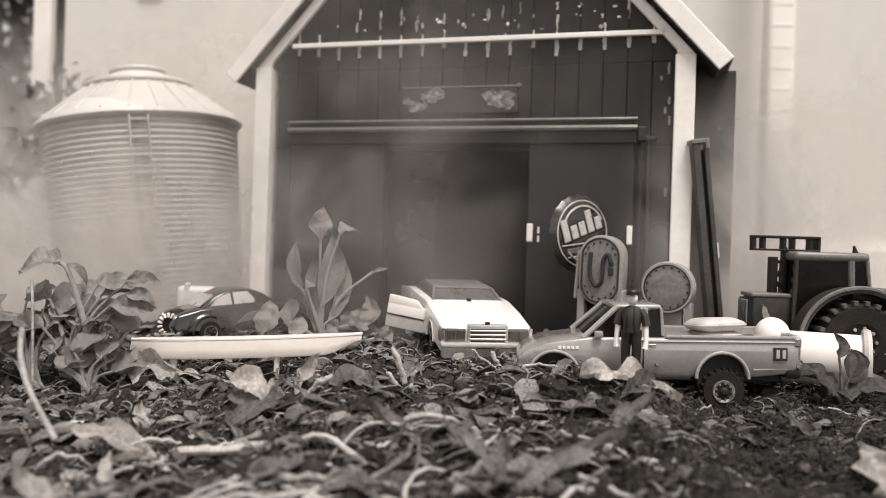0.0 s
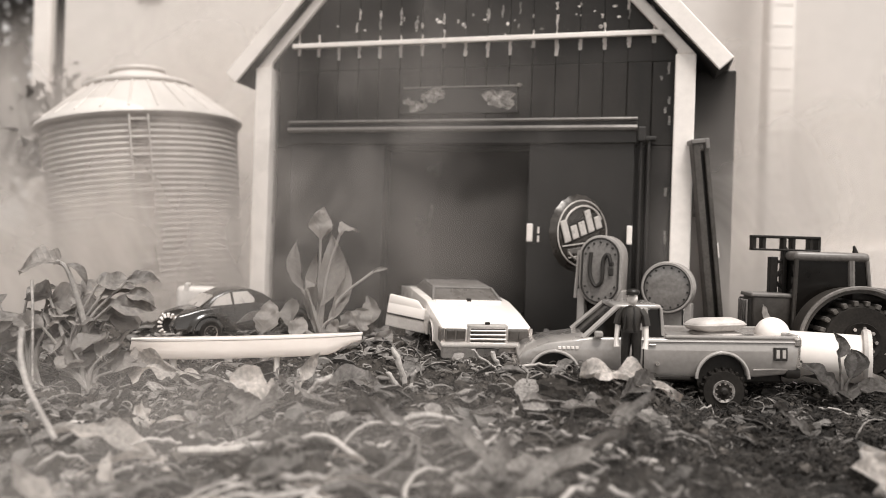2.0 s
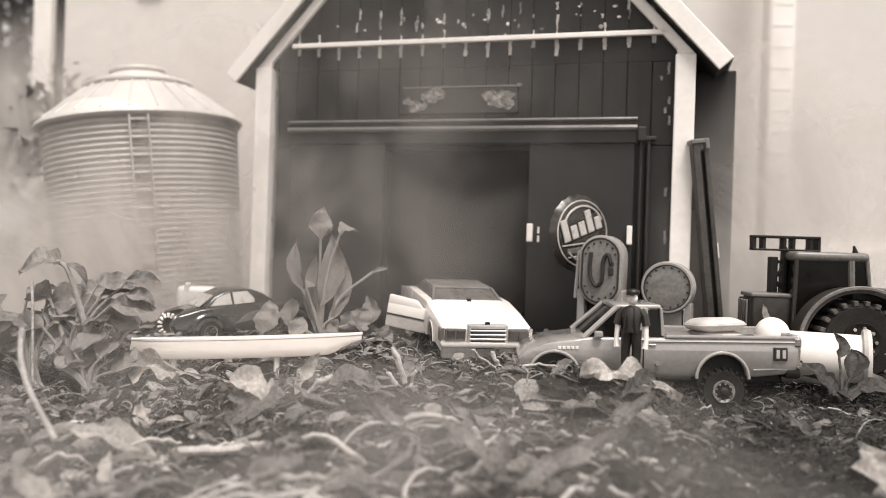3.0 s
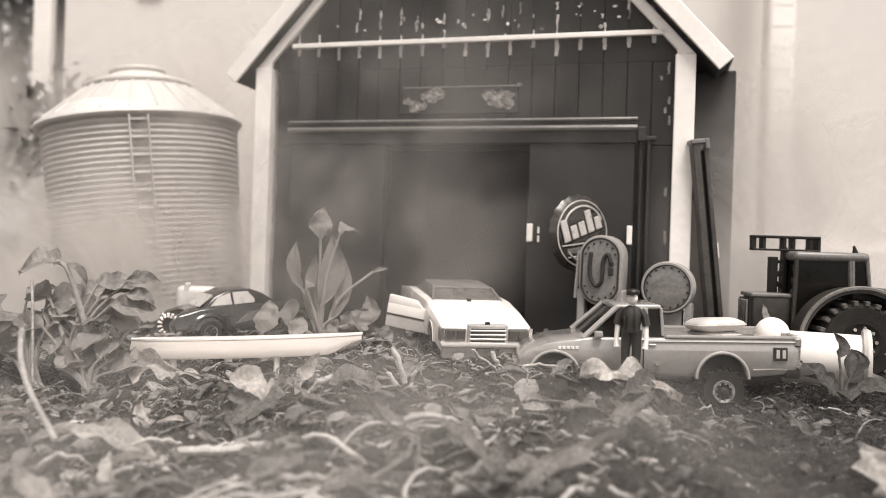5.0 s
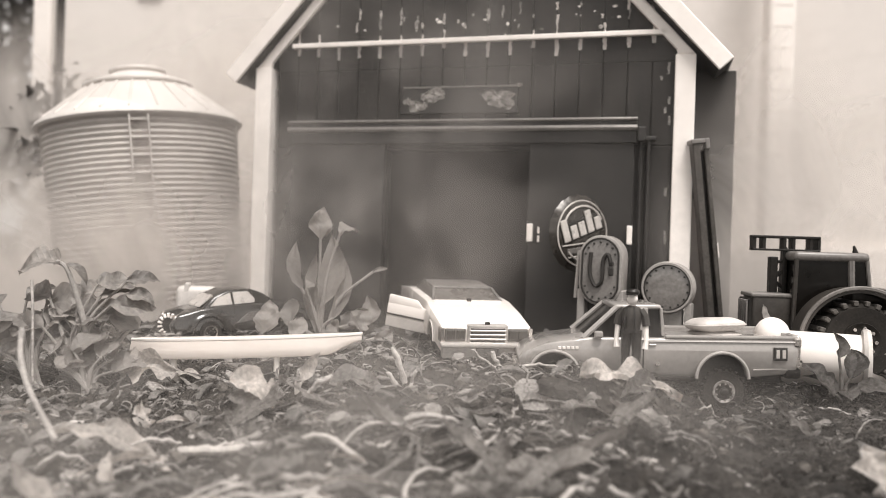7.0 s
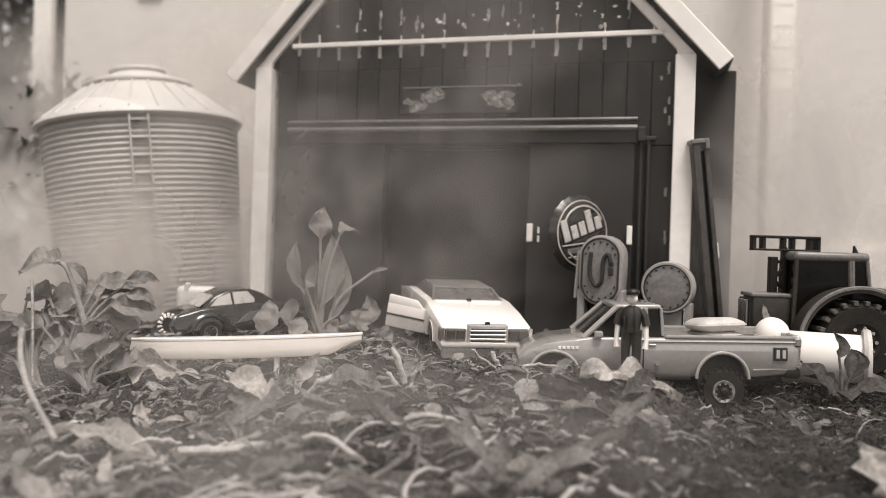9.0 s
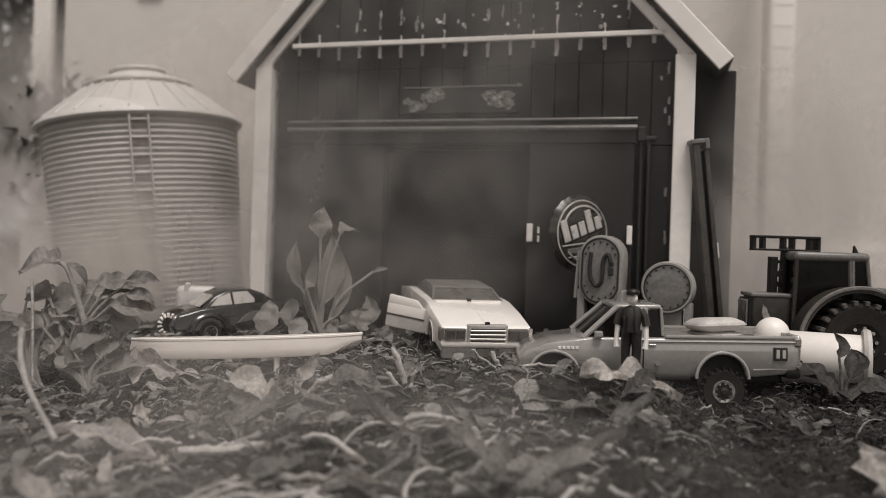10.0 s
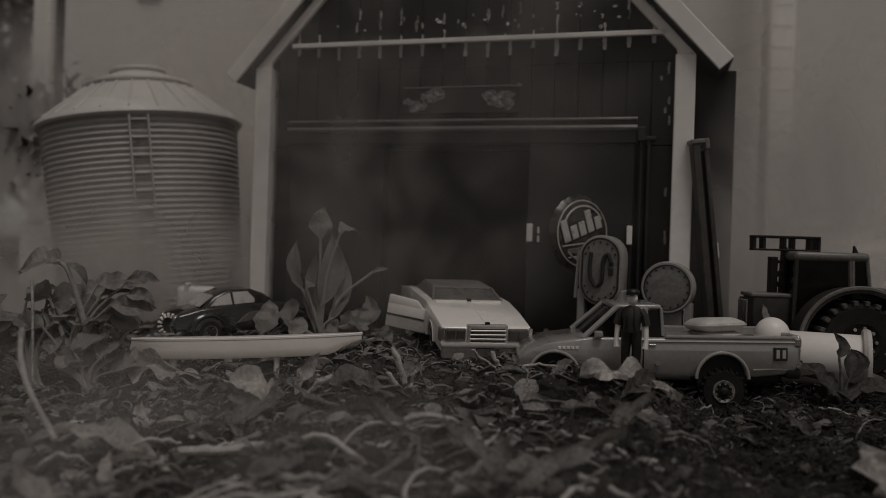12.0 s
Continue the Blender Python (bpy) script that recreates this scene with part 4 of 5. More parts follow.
def build_saloon():
    """Nose to -y, seen from the front."""
    t = thing("toy_saloon", P(0.56, 25.35, 1.24, 5, 0, 12), "white die-cast toy saloon car with its side door open", "car")
    W = 1.4
    prof = [(-3.6, 0.2), (-3.62, 0.84), (-3.54, 0.92), (-2.4, 1.12), (-1.2, 1.28), (1.9, 1.25), (3.5, 1.05), (3.6, 0.4), (2.9, 0.3)] + arch(2.2, 0.3, 0.5) + [(1.0, 0.28), (-1.6, 0.28)] + arch(-2.2, 0.3, 0.52) + [(-3.0, 0.3)]
    bm = turned(prism(prof, -W, W, 0.05), M(0, 0, 0, 0, 0, 90))
    for v in bm.verts:
        k = max(0, (-v.co.y - 2.0) / 1.6)
        v.co.x *= 1 - 0.05 * k - 0.06 * max(0, v.co.z - 0.7)
    part("body", bm, WHITEPAINT, t, "glossy white body", smooth=True)
    cab = turned(prism([(-1.25, 1.2), (-0.42, 1.56), (1.3, 1.56), (2.2, 1.2)], -1.12, 1.12, 0.03), M(0, 0, 0, 0, 0, 90))
    for v in cab.verts:
        v.co.x *= 1 - 0.32 * max(0, v.co.z - 1.2)
    part("window", cab, HAZEGLASS, t, "windscreen and windows greyed by painted haze", smooth=True)
    part("roof", box(-0.97, 0.97, -0.46, 1.32, 1.52, 1.61, 0.045, 3), VINYL, t, "grey padded roof", smooth=True)
    for s in (-1, 1):
        part("front_pillar", tube([(s * 1.12, -1.22, 1.22), (s * 0.95, -0.42, 1.57)], 0.05, 8), VINYL, t, smooth=True)
        part("rear_pillar", prism([(s * 1.12, 1.22), (s * 0.95, 1.57), (s * 0.85, 1.57), (s * 1.0, 1.22)], 0.75, 1.45, 0.02), VINYL, t)
    part("cowl", box(-1.05, 1.05, -1.34, -1.2, 1.24, 1.3, 0.02), WHITEPAINT, t)
    part("hood_line", tube([(0, -3.45, 0.92), (0, -2.4, 1.115), (0, -1.3, 1.265)], 0.03, 6), WHITEPAINT, t, smooth=True)
    part("wiper", box(-0.06, 0.08, -1.36, -1.24, 1.27, 1.36, 0.02), BLACKPLASTIC, t)
    g = part("grille", box(-0.58, 0.58, -3.75, -3.5, 0.38, 0.98, 0.03), BUMPERGREY, t, "bright barred grille")
    part("grille_recess", box(-0.5, 0.5, -3.765, -3.7, 0.44, 0.9, 0.01, 1), HEADLENS, g)
    for i in range(4):
        part("grille_bar", box(-0.53, 0.53, -3.79, -3.74, 0.44 + i * 0.12, 0.49 + i * 0.12, 0.015, 1), CAPLIGHT, g)
    part("ornament", box(-0.07, 0.07, -3.66, -3.58, 0.96, 1.05, 0.02), BLACKPLASTIC, t)
    for s in (-1, 1):
        hl = part("headlight", box(min(s * 0.62, s * 1.22), max(s * 0.62, s * 1.22), -3.66, -3.55, 0.5, 0.86, 0.03), HAZEGLASS, t, "dark rectangular headlight")
        for k in range(2):
            x = s * (0.65 + 0.28 * k)
            part("lens", box(min(x, x + s * 0.24), max(x, x + s * 0.28), -3.68, -3.64, 0.55, 0.81, 0.02), HEADLENS, hl)
        part("corner_lamp", box(min(s * 1.23, s * 1.35), max(s * 1.23, s * 1.35), -3.66, -3.3, 0.48, 0.88, 0.02), CHROME, t)
    part("bumper", joined(box(-1.3, 1.3, -3.78, -3.5, 0.02, 0.38, 0.06), box(-1.37, 1.37, -3.9, -3.55, 0.36, 0.48, 0.04)), BUMPERGREY, t, "grey bumper", smooth=True)
    part("plate_holder", box(-0.34, 0.34, -3.86, -3.77, 0.08, 0.34, 0.02), CAPMID, t)
    for s in (-1, 1):
        for y in (-2.2, 2.2):
            lip = [(s * 1.345, y + px_, pz) for px_, pz in arch(0, 0.3, 0.52, 12)]
            part("wheel_arch", tube(lip, 0.05, 6), WHITEPAINT, t, smooth=True)
    for x in (-1.12, 1.12):
        for y in (-2.2, 2.2):
            w = wheel(t, x, y, 0.28, 0.42, 0.34)
            w.matrix_basis = P(x, y, 0.28, 0, 0, -90 if x < 0 else 90)
    door = part("door", joined(box(0, 1.36, -0.07, 0.07, 0.2, 0.95, 0.05), turned(prism([(0.12, 0.86), (0.42, 1.16), (1.34, 1.2), (1.36, 0.86)], -0.06, 0.06, 0.04), M())), WHITEPAINT, t, "white door swung open", smooth=True)
    door.matrix_basis = P(-1.32, -1.3, 0.05, 0, -6, 152)
    part("door_trim", box(0.02, 1.34, 0.05, 0.11, 0.2, 0.55, 0.02), SACK, door, "pale grey lower door lining")
    part("door_seam", box(0.03, 1.33, 0.065, 0.12, 0.57, 0.62, 0.01, 1), BLACKPLASTIC, door, "dark line across the door")


build_saloon()


def build_roadster():
    """Nose to -x, turned towards the camera."""
    t = thing("toy_coupe", P(-6.69, 26.1, 0.96, 0, -4.5, 36) @ Matrix.Scale(0.92, 4), "black die-cast toy coupe with toothed grille on the ground", "car")
    W = 1.15
    prof = [(-2.75, 0.25), (-2.85, 0.6), (-2.65, 0.95), (-1.9, 1.1), (-0.9, 1.15), (0.9, 1.12), (2.2, 0.95), (2.6, 0.6), (2.55, 0.3)] + arch(1.6, 0.28, 0.5) + [(0.9, 0.22), (-1.0, 0.22)] + arch(-1.65, 0.28, 0.52)
    bm = prism(prof, -W, W, 0.09, 3)
    for v in bm.verts:
        v.co.y *= 1 - 0.18 * max(0, v.co.z - 0.5) - 0.12 * max(0, abs(v.co.x) - 1.9)
    part("body", bm, BLACKPAINT, t, "glossy black body", smooth=True)
    cab = prism([(-1.8, 1.05), (-1.3, 1.48), (-0.8, 1.66), (0.0, 1.66), (0.5, 1.45), (1.0, 1.05)], -0.9, 0.9, 0.08, 3)
    for v in cab.verts:
        v.co.y *= 1 - 0.3 * max(0, v.co.z - 1.1)
    part("cabin", cab, BLACKPAINT, t, smooth=True)
    for y in (-1, 1):
        for prof in ([(-1.5, 1.16), (-1.2, 1.44), (-0.75, 1.57), (-0.72, 1.16)], [(-0.64, 1.16), (-0.66, 1.58), (-0.1, 1.57), (0.12, 1.3), (0.1, 1.16)]):
            win = prism(prof, -0.02, 0.02, 0.005, 1)
            for v in win.verts:
                v.co.y += y * (0.925 - 0.3 * 0.9 * max(0, v.co.z - 1.1))
            part("window", win, CAPLIGHT, t, "bright side window")
    part("windscreen", prism([(-1.8, 1.14), (-1.77, 1.2), (-1.33, 1.54), (-1.3, 1.48)], -0.62, 0.62), CAPLIGHT, t, "pale windscreen")
    for x in (-1.65, 1.6):
        pts = [(px_, -W - 0.01, pz) for px_, pz in arch(x, 0.3, 0.56, 12)]
        part("fender_lip", tube(pts, 0.05, 8), BLACKPAINT, t, smooth=True)
        for y in (-0.93, 0.93):
            half = blob(1, 1, 0.0, 3, (0.86, 0.34, 0.72))
            bmesh.ops.bisect_plane(half, geom=half.verts[:] + half.edges[:] + half.faces[:], plane_co=(0, 0, 0.1), plane_no=(0, 0, -1), clear_outer=True)
            part("fender", turned(half, M(x, y, 0.3)), BLACKPAINT, t, "bulging black fender", smooth=True)
        for y in (-1.1, 1.1):
            wheel(t, x, y, 0.3, 0.4, 0.36)
    part("flash", prism([(-0.7, 0.5), (-0.2, 0.85), (0.8, 0.9), (0.9, 0.45), (0.2, 0.6)], -W - 0.03, -W + 0.06, 0.01, 1), CAPMID, t, "pale side flash")
    g = part("grille", lathe([(0.05, -0.12), (0.4, -0.1), (0.48, 0.0), (0.5, 0.5)], 28, "x"), BLACKPLASTIC, t, "dark round mouth of a grille", smooth=True)
    g.matrix_basis = P(-2.72, -0.4, 0.6, 0, 0, 40)
    for i in range(15):
        part("grille_tooth", turned(box(-0.19, -0.06, -0.034, 0.034, 0.27, 0.43, 0.015, 1), M(0, 0, 0, 360 * i / 15, 0, 0)), FASCIA, g, "white tooth")
    for y in (-0.75, 0.75):
        part("headlight", turned(lathe([(0.05, -2.85), (0.16, -2.8), (0.18, -2.5)], 14, "x"), M(0.1, y, 0.8)), CHROME, t, smooth=True)
    part("bumper", tube(bow([(-2.6, -1.1, 0.35), (-2.95, -0.5, 0.3), (-2.95, 0.5, 0.3), (-2.6, 1.1, 0.35)]), 0.08, 8), CHROME, t, smooth=True)


build_roadster()

pl = thing("white_slab", P(-8.75, 27.2, 0.9, 0, 0, 12), "pale plastic slab standing behind the black toy car", "slab")
part("slab", box(-0.6, 0.75, -0.3, 0.3, 0, 1.5, 0.2, 3), SACK, pl, smooth=True)
part("fin", turned(box(-0.08, 0.08, -0.3, 0.3, 1.3, 1.62, 0.03), M(-0.45, 0, 0, 0, 8, 0)), SACK, pl)


def build_trough():
    t = thing("plastic_trough", P(0, 0, 0), "white curved plastic trough propped on two pegs", "trough")
    bm = bmesh.new()
    rows = []
    for i in range(29):
        u = i / 28
        x = -8.58 + 6.5 * u
        y = 21.3 + 0.5 * u
        k = (2 * u - 1)
        z = 0.7 + 0.04 * k * k + 0.3 * u
        w = 0.4 * (1 - 0.45 * abs(k) ** 5) * (1 - 0.3 * step(0.9, 1, u))
        deep = 1 - 0.6 * step(0.84, 1, u)
        row = []
        for a in range(9):
            an = math.pi * (a / 8) + math.pi
            dy = w * math.copysign(abs(math.cos(an)) ** 0.5, math.cos(an))
            dz = -0.55 * abs(math.sin(an)) ** 0.7 * (1 - 0.1 * abs(k) ** 6) * deep
            row.append(bm.verts.new((x - 0.12 * k, y + dy + 0.55 * dz, z + 0.5 + dz)))
        rows.append(row)
    for p, q in zip(rows, rows[1:]):
        for a in range(8):
            bm.faces.new((p[a], p[a + 1], q[a + 1], q[a]))
    bm.faces.new(rows[0])
    bm.faces.new(rows[-1])
    bmesh.ops.solidify(bm, geom=bm.faces[:], thickness=0.09)
    edge = [tuple(row[0].co) for row in rows]
    part("trough", bm, IVORY, t, smooth=True)
    part("rim", tube(edge, 0.045, 6), IVORY, t, smooth=True)
    part("peg", tube([(-7.3, 21.05, 0.0), (-7.3, 21.05, 0.85)], 0.1, 10), IVORY, t)
    part("peg", tube([(-4.5, 21.25, 0.1), (-4.5, 21.25, 0.9)], 0.08, 10), IVORY, t)


build_trough()


def build_tractor():
    """Nose to -x."""
    t = thing("toy_tractor", P(10.84, 23.0, 1.0, 0, 0, -6), "dark toy farm tractor with a cab on the soil", "tractor")
    part("hood", box(-1.62, -0.45, -0.55, 0.55, 0.7, 1.95, 0.1, 3), TRACTORPAINT, t, smooth=True)
    part("hood_top", box(-1.67, -0.4, -0.58, 0.58, 1.9, 2.02, 0.04), FENDER, t)
    g = part("grille", box(-1.72, -1.6, -0.5, 0.5, 0.75, 1.85, 0.03), BLACKPLASTIC, t)
    for i in range(5):
        part("grille_bar", box(-1.77, -1.7, -0.45 + i * 0.2, -0.38 + i * 0.2, 0.8, 1.8, 0.01, 1), FENDER, g)
    cab = part("cab", prism([(-0.5, 0.9), (-0.42, 3.05), (1.5, 3.05), (1.65, 1.8), (1.65, 0.9)], -0.62, 0.62, 0.04), DARKGLASS, t, "dark cab windows")
    for y in (-0.64, 0.64):
        part("pillar", tube([(-0.5, y, 0.9), (-0.44, y, 3.05)], 0.07, 8), TRACTORPAINT, cab)
        part("pillar", tube([(1.12, y, 1.8), (1.08, y, 3.05)], 0.1, 8), FENDER, cab)
        part("pillar", tube([(1.66, y, 1.8), (1.52, y, 3.05)], 0.06, 8), FENDER, cab)
    part("roof", box(-0.52, 1.6, -0.7, 0.7, 3.0, 3.28, 0.13, 4), FENDER, t, "grey cab roof", smooth=True)
    part("beacon", tube([(1.45, 0, 3.25), (1.4, 0, 3.5)], [0.1, 0.03], 8), BLACKPLASTIC, t)
    for y in (-1.35, 1.35):
        wheel(t, 0.95, y, 0.82, 1.06, 0.86, 22, "big lugged tractor tyre", BLACKPLASTIC)
        wheel(t, -1.15, y * 0.7, 0.45, 0.55, 0.4, 14)
        pts = [(0.95 + 1.6 * math.cos(a), 0.72 + 1.58 * math.sin(a)) for a in [radians(30 + 140 * i / 20) for i in range(21)]]
        inner = [(0.95 + 1.46 * math.cos(a), 0.72 + 1.44 * math.sin(a)) for a in [radians(30 + 140 * i / 20) for i in range(21)]]
        part("fender", prism(pts + inner[::-1], y - 0.36, y + 0.45), TRACTORPAINT, t, "dark fender with a worn edge and painted highlight", smooth=True)
        # pale tube paints the thin highlight along the fender's worn edge
        part("fender_edge", tube([(px_, y - 0.37, pz) for px_, pz in pts], 0.06, 6), FENDER, t, "worn edge with its highlight painted pale", smooth=True)
    part("gearbox", box(0.2, 2.7, -0.95, 0.9, 0.45, 1.95, 0.08), BLACKPLASTIC, t)
    part("rear_deck", box(0.9, 2.6, -1.2, 1.0, 1.9, 2.25, 0.08, 3), TRACTORPAINT, t, "dark rear deck over the wheel", smooth=True)
    part("axle", box(-1.3, 1.6, -1.1, 1.1, 0.5, 0.9, 0.05), BLACKPLASTIC, t)
    # exhaust stack and rack on the far side
    st = part("stack", box(-0.95, -0.72, 0.1, 0.4, 1.95, 3.1, 0.03), BLACKPLASTIC, t, "black lattice stack")
    part("stack_post", box(-0.58, -0.45, 0.1, 0.4, 1.95, 3.4, 0.03), BLACKPLASTIC, st)
    part("stack_brace", box(-0.71, -0.59, 0.15, 0.35, 2.9, 3.0, 0.02), BLACKPLASTIC, st)
    for z, ang in ((2.25, 40), (2.6, -40)):
        part("stack_brace", turned(box(-0.16, 0.16, 0.15, 0.35, -0.05, 0.05, 0.01), M(-0.65, 0, z, 0, ang, 0)), BLACKPLASTIC, st)
    r = part("rack", joined(box(-1.48, 0.48, 0.05, 0.5, 3.66, 3.74, 0.02), box(-1.48, 0.48, 0.05, 0.5, 3.28, 3.34, 0.02)), BLACKPLASTIC, t, "black rack on the cab")
    for x in (-1.48, -1.2, -0.6, -0.34, 0.17, 0.39):
        part("rack_post", box(x, x + 0.1, 0.08, 0.45, 3.3, 3.7, 0.01, 1), BLACKPLASTIC, r)


build_tractor()


def build_canister():
    c = thing("white_canister", P(10.3, 20.9, 1.35, 0, 0, -24), "white plastic canister lying on its side in soil", "canister")
    part("shell", lathe([(0.05, -0.9), (0.66, -0.9), (0.72, -0.82), (0.72, 1.1), (0.05, 1.1)], 40, "x"), IVORY, c, smooth=True)
    part("rim", lathe([(0.6, 1.02), (0.86, 1.05), (0.9, 1.14), (0.86, 1.24), (0.7, 1.24), (0.66, 1.16), (0.05, 1.12)], 48, "x"), SACK, c, "grey rimmed lid", smooth=True)


build_canister()


# ---- weeds and shrubs ----
def weed(name, base, stems, label, mat=GREENLEAF, seed=0, thick=1.0):
    """stems: (tip x, y, z from the base, leaf length, leaf width, leaf heading, leaf pitch, leaf curl)"""
    w = thing(name, P(*base), label, "weed", "weeds among the toys")
    for k, (x, y, z, ln, wd, head, pitch, curl) in enumerate(stems):
        part("stem", tube(bow([(0.05 * k, 0, -0.3), (x * 0.35, y * 0.4, z * 0.55), (x, y, z)], 8), [0.06 * thick] * 5 + [0.035 * thick] * 4, 6), mat, w, smooth=True)
        lf = part("leaf", leaf(ln, wd, curl, 0.35, seed + k, 0.05, n=18, crumple=0.13, twist=0.3 * math.sin(seed + 2 * k), ragged=0.25), mat, w, smooth=True)
        roll = 55 * math.cos(radians(head)) + 25 * math.sin(3.1 * k + seed)
        lf.matrix_basis = P(x, y, z, roll, -pitch, head)
    return w


weed("seedling", (-3.9, 24.4, 1.0), [(0.0, 0, 3.2, 1.05, 0.8, 75, 80, 0.1), (0.6, 0, 3.35, 0.75, 0.7, 25, 35, 0.5), (0.1, -0.1, 1.1, 2.4, 0.85, 55, 80, 0.08), (-0.55, 0, 1.6, 1.6, 0.5, 150, 78, 0.1), (1.7, 0, 2.2, 0.5, 0.16, 0, 15, 0.1), (-0.35, -0.25, 1.6, 0.6, 0.5, 30, 25, 0.4),
      (0.5, -0.1, 0.7, 2.0, 0.55, 50, 74, 0.15), (-0.2, 0, 0.6, 2.2, 0.5, 100, 84, 0.1), (1.5, -0.2, 0.5, 1.1, 0.65, 80, 70, 0.2), (-0.9, -0.1, 0.4, 1.2, 0.7, 110, 60, 0.3), (0.7, -0.2, 0.3, 1.1, 0.7, 50, 50, 0.4), (1.0, -0.3, 0.5, 0.9, 0.4, 20, 30, 0.3)],
     "tall pale seedling in front of the barn", SEEDLEAF, 20, 1.2)
weed("seedling", (-2.6, 23.4, 0.9), [(0.2, 0, 0.5, 0.9, 0.75, 60, 60, 0.3), (-0.5, 0, 0.4, 0.7, 0.5, 150, 30, 0.4), (0.6, 0, 0.3, 0.8, 0.5, 20, 30, 0.5)], "low seedling with rounded leaves", SEEDLEAF, 40)
weed("seedling", (-5.3, 22.9, 0.8), [(0.0, 0, 0.5, 1.1, 0.9, 80, 75, 0.2), (0.9, 0, 0.4, 0.9, 0.6, 60, 55, 0.3), (1.5, 0.1, 0.3, 0.8, 0.5, 30, 40, 0.4)], "broad leaved seedling beside the trough", SEEDLEAF, 50)
weed("weed_clump", (-9.4, 19.4, 0.62), [(0.75, 0.1, 1.9, 1.2, 0.5, 8, 30, 0.7), (1.4, 0.1, 2.3, 0.9, 0.5, 20, 15, 0.5), (0.7, 0, 2.2, 1.1, 0.8, 40, 20, 0.4), (1.1, -0.1, 1.7, 1.2, 0.7, 15, 10, 0.5), (1.4, 0.1, 1.95, 0.8, 0.5, -5, 0, 0.6), (0.2, 0.3, 1.9, 1.2, 0.8, 70, 35, 0.4), (-0.6, 0.2, 1.8, 1.1, 0.8, 165, 20, 0.5),
      (0.3, -0.2, 1.2, 1.2, 0.9, 30, 25, 0.5), (-0.5, -0.3, 1.1, 1.0, 0.8, 150, 25, 0.5), (0.6, -0.5, 0.5, 1.1, 0.8, 100, 50, 0.4), (-0.2, -0.4, 0.5, 1.0, 0.7, 120, 40, 0.5)],
     "clump of drooping broad leaved weeds", seed=60)
weed("weed_clump", (-11.1, 20.2, 0.35), [(0.2, 0, 2.0, 1.0, 0.7, 60, 40, 0.5), (-0.5, 0, 1.8, 1.0, 0.7, 150, 25, 0.6), (0.6, -0.3, 1.4, 1.1, 0.8, 20, 25, 0.5), (1.0, 0.2, 1.8, 1.0, 0.7, 15, 20, 0.5), (-0.4, -0.3, 1.1, 1.0, 0.7, 140, 30, 0.6), (0.2, -0.3, 0.9, 1.1, 0.8, 70, 50, 0.4), (0.9, -0.4, 0.7, 1.0, 0.8, 40, 40, 0.5), (-0.3, -0.4, 0.4, 1.0, 0.7, 110, 45, 0.5)],
     "clump of drooping broad leaved weeds", seed=80)
tall = thing("drooping_weed", P(-9.4, 19.3, 0.4), "tall weed with one broad drooping leaf", "weed", "weeds among the toys")
part("stem", tube(bow([(0.75, 0, -0.4), (0.5, 0, 1.2), (0.2, 0, 2.2), (-0.05, 0, 2.8), (-0.3, 0, 2.98)], 16), [0.09 - 0.0025 * i for i in range(17)], 8), GREENLEAF, tall, smooth=True)
part("leaf", leaf(1.4, 1.0, 0.55, 0.3, 61, 0.05, n=20, crumple=0.14, ragged=0.2), GREENLEAF, tall, smooth=True).matrix_basis = P(-0.2, 0, 2.98, -38, -8, 184)
part("leaf", leaf(0.9, 0.35, 0.9, 0.3, 66, 0.05, n=16, crumple=0.14), GREENLEAF, tall, smooth=True).matrix_basis = P(-0.05, 0, 2.9, 30, 10, 10)
wrng = random.Random(8)
for wx, wy, cnt in ((-9.0, 19.7, 11), (-9.8, 20.0, 9)):
    weed("weed_clump", (wx, wy, 0.6), [(wrng.uniform(-1.0, 0.45), wrng.uniform(-0.3, 0.4), wrng.uniform(0.4, 1.75), wrng.uniform(0.8, 1.25), wrng.uniform(0.65, 0.95), wrng.choice([wrng.uniform(10, 60), wrng.uniform(110, 170)]), wrng.uniform(0, 35), wrng.uniform(0.4, 0.8)) for _ in range(cnt)],
         "clump of drooping broad leaved weeds", SEEDLEAF, int(-wx * 31), 0.7)
for wx, wy, cnt in ((-8.7, 18.9, 9), (-10.3, 19.3, 10), (-11.2, 18.8, 8)):
    weed("weed_clump", (wx, wy, 0.3), [(wrng.uniform(-0.9, 0.7), wrng.uniform(-0.4, 0.4), wrng.uniform(0.3, 1.5 if wx < -9 else 0.9), wrng.uniform(0.8, 1.3), wrng.uniform(0.6, 0.95), wrng.uniform(20, 160), wrng.uniform(15, 55), wrng.uniform(0.3, 0.7)) for _ in range(cnt)],
         "low clump of broad leaved weeds", SEEDLEAF if wx > -11 else GREENLEAF, int(-wx * 10))
weed("weed_clump", (10.15, 19.3, 0.5), [(-0.1, 0, 1.1, 0.7, 0.5, 80, 75, 0.2), (0.15, -0.1, 0.6, 1.0, 0.6, 60, 60, 0.3), (-0.4, -0.1, 0.3, 1.1, 0.75, 110, 50, 0.3), (0.3, -0.2, 0.35, 0.9, 0.6, -10, 20, 0.4), (-0.3, -0.2, 0.2, 0.9, 0.7, 140, 45, 0.4), (0.1, -0.3, 0.1, 0.8, 0.6, 80, 45, 0.4)], "small dark weed in front of the canister", DARKWEED, 90)
weed("seedling", (9.35, 22.1, 0.95), [(0.1, 0, 1.2, 0.6, 0.28, 110, 70, 0.1), (-0.1, 0, 0.5, 0.5, 0.25, 60, 50, 0.3)], "small pointed seedling behind the pickup", SEEDLEAF, 97)
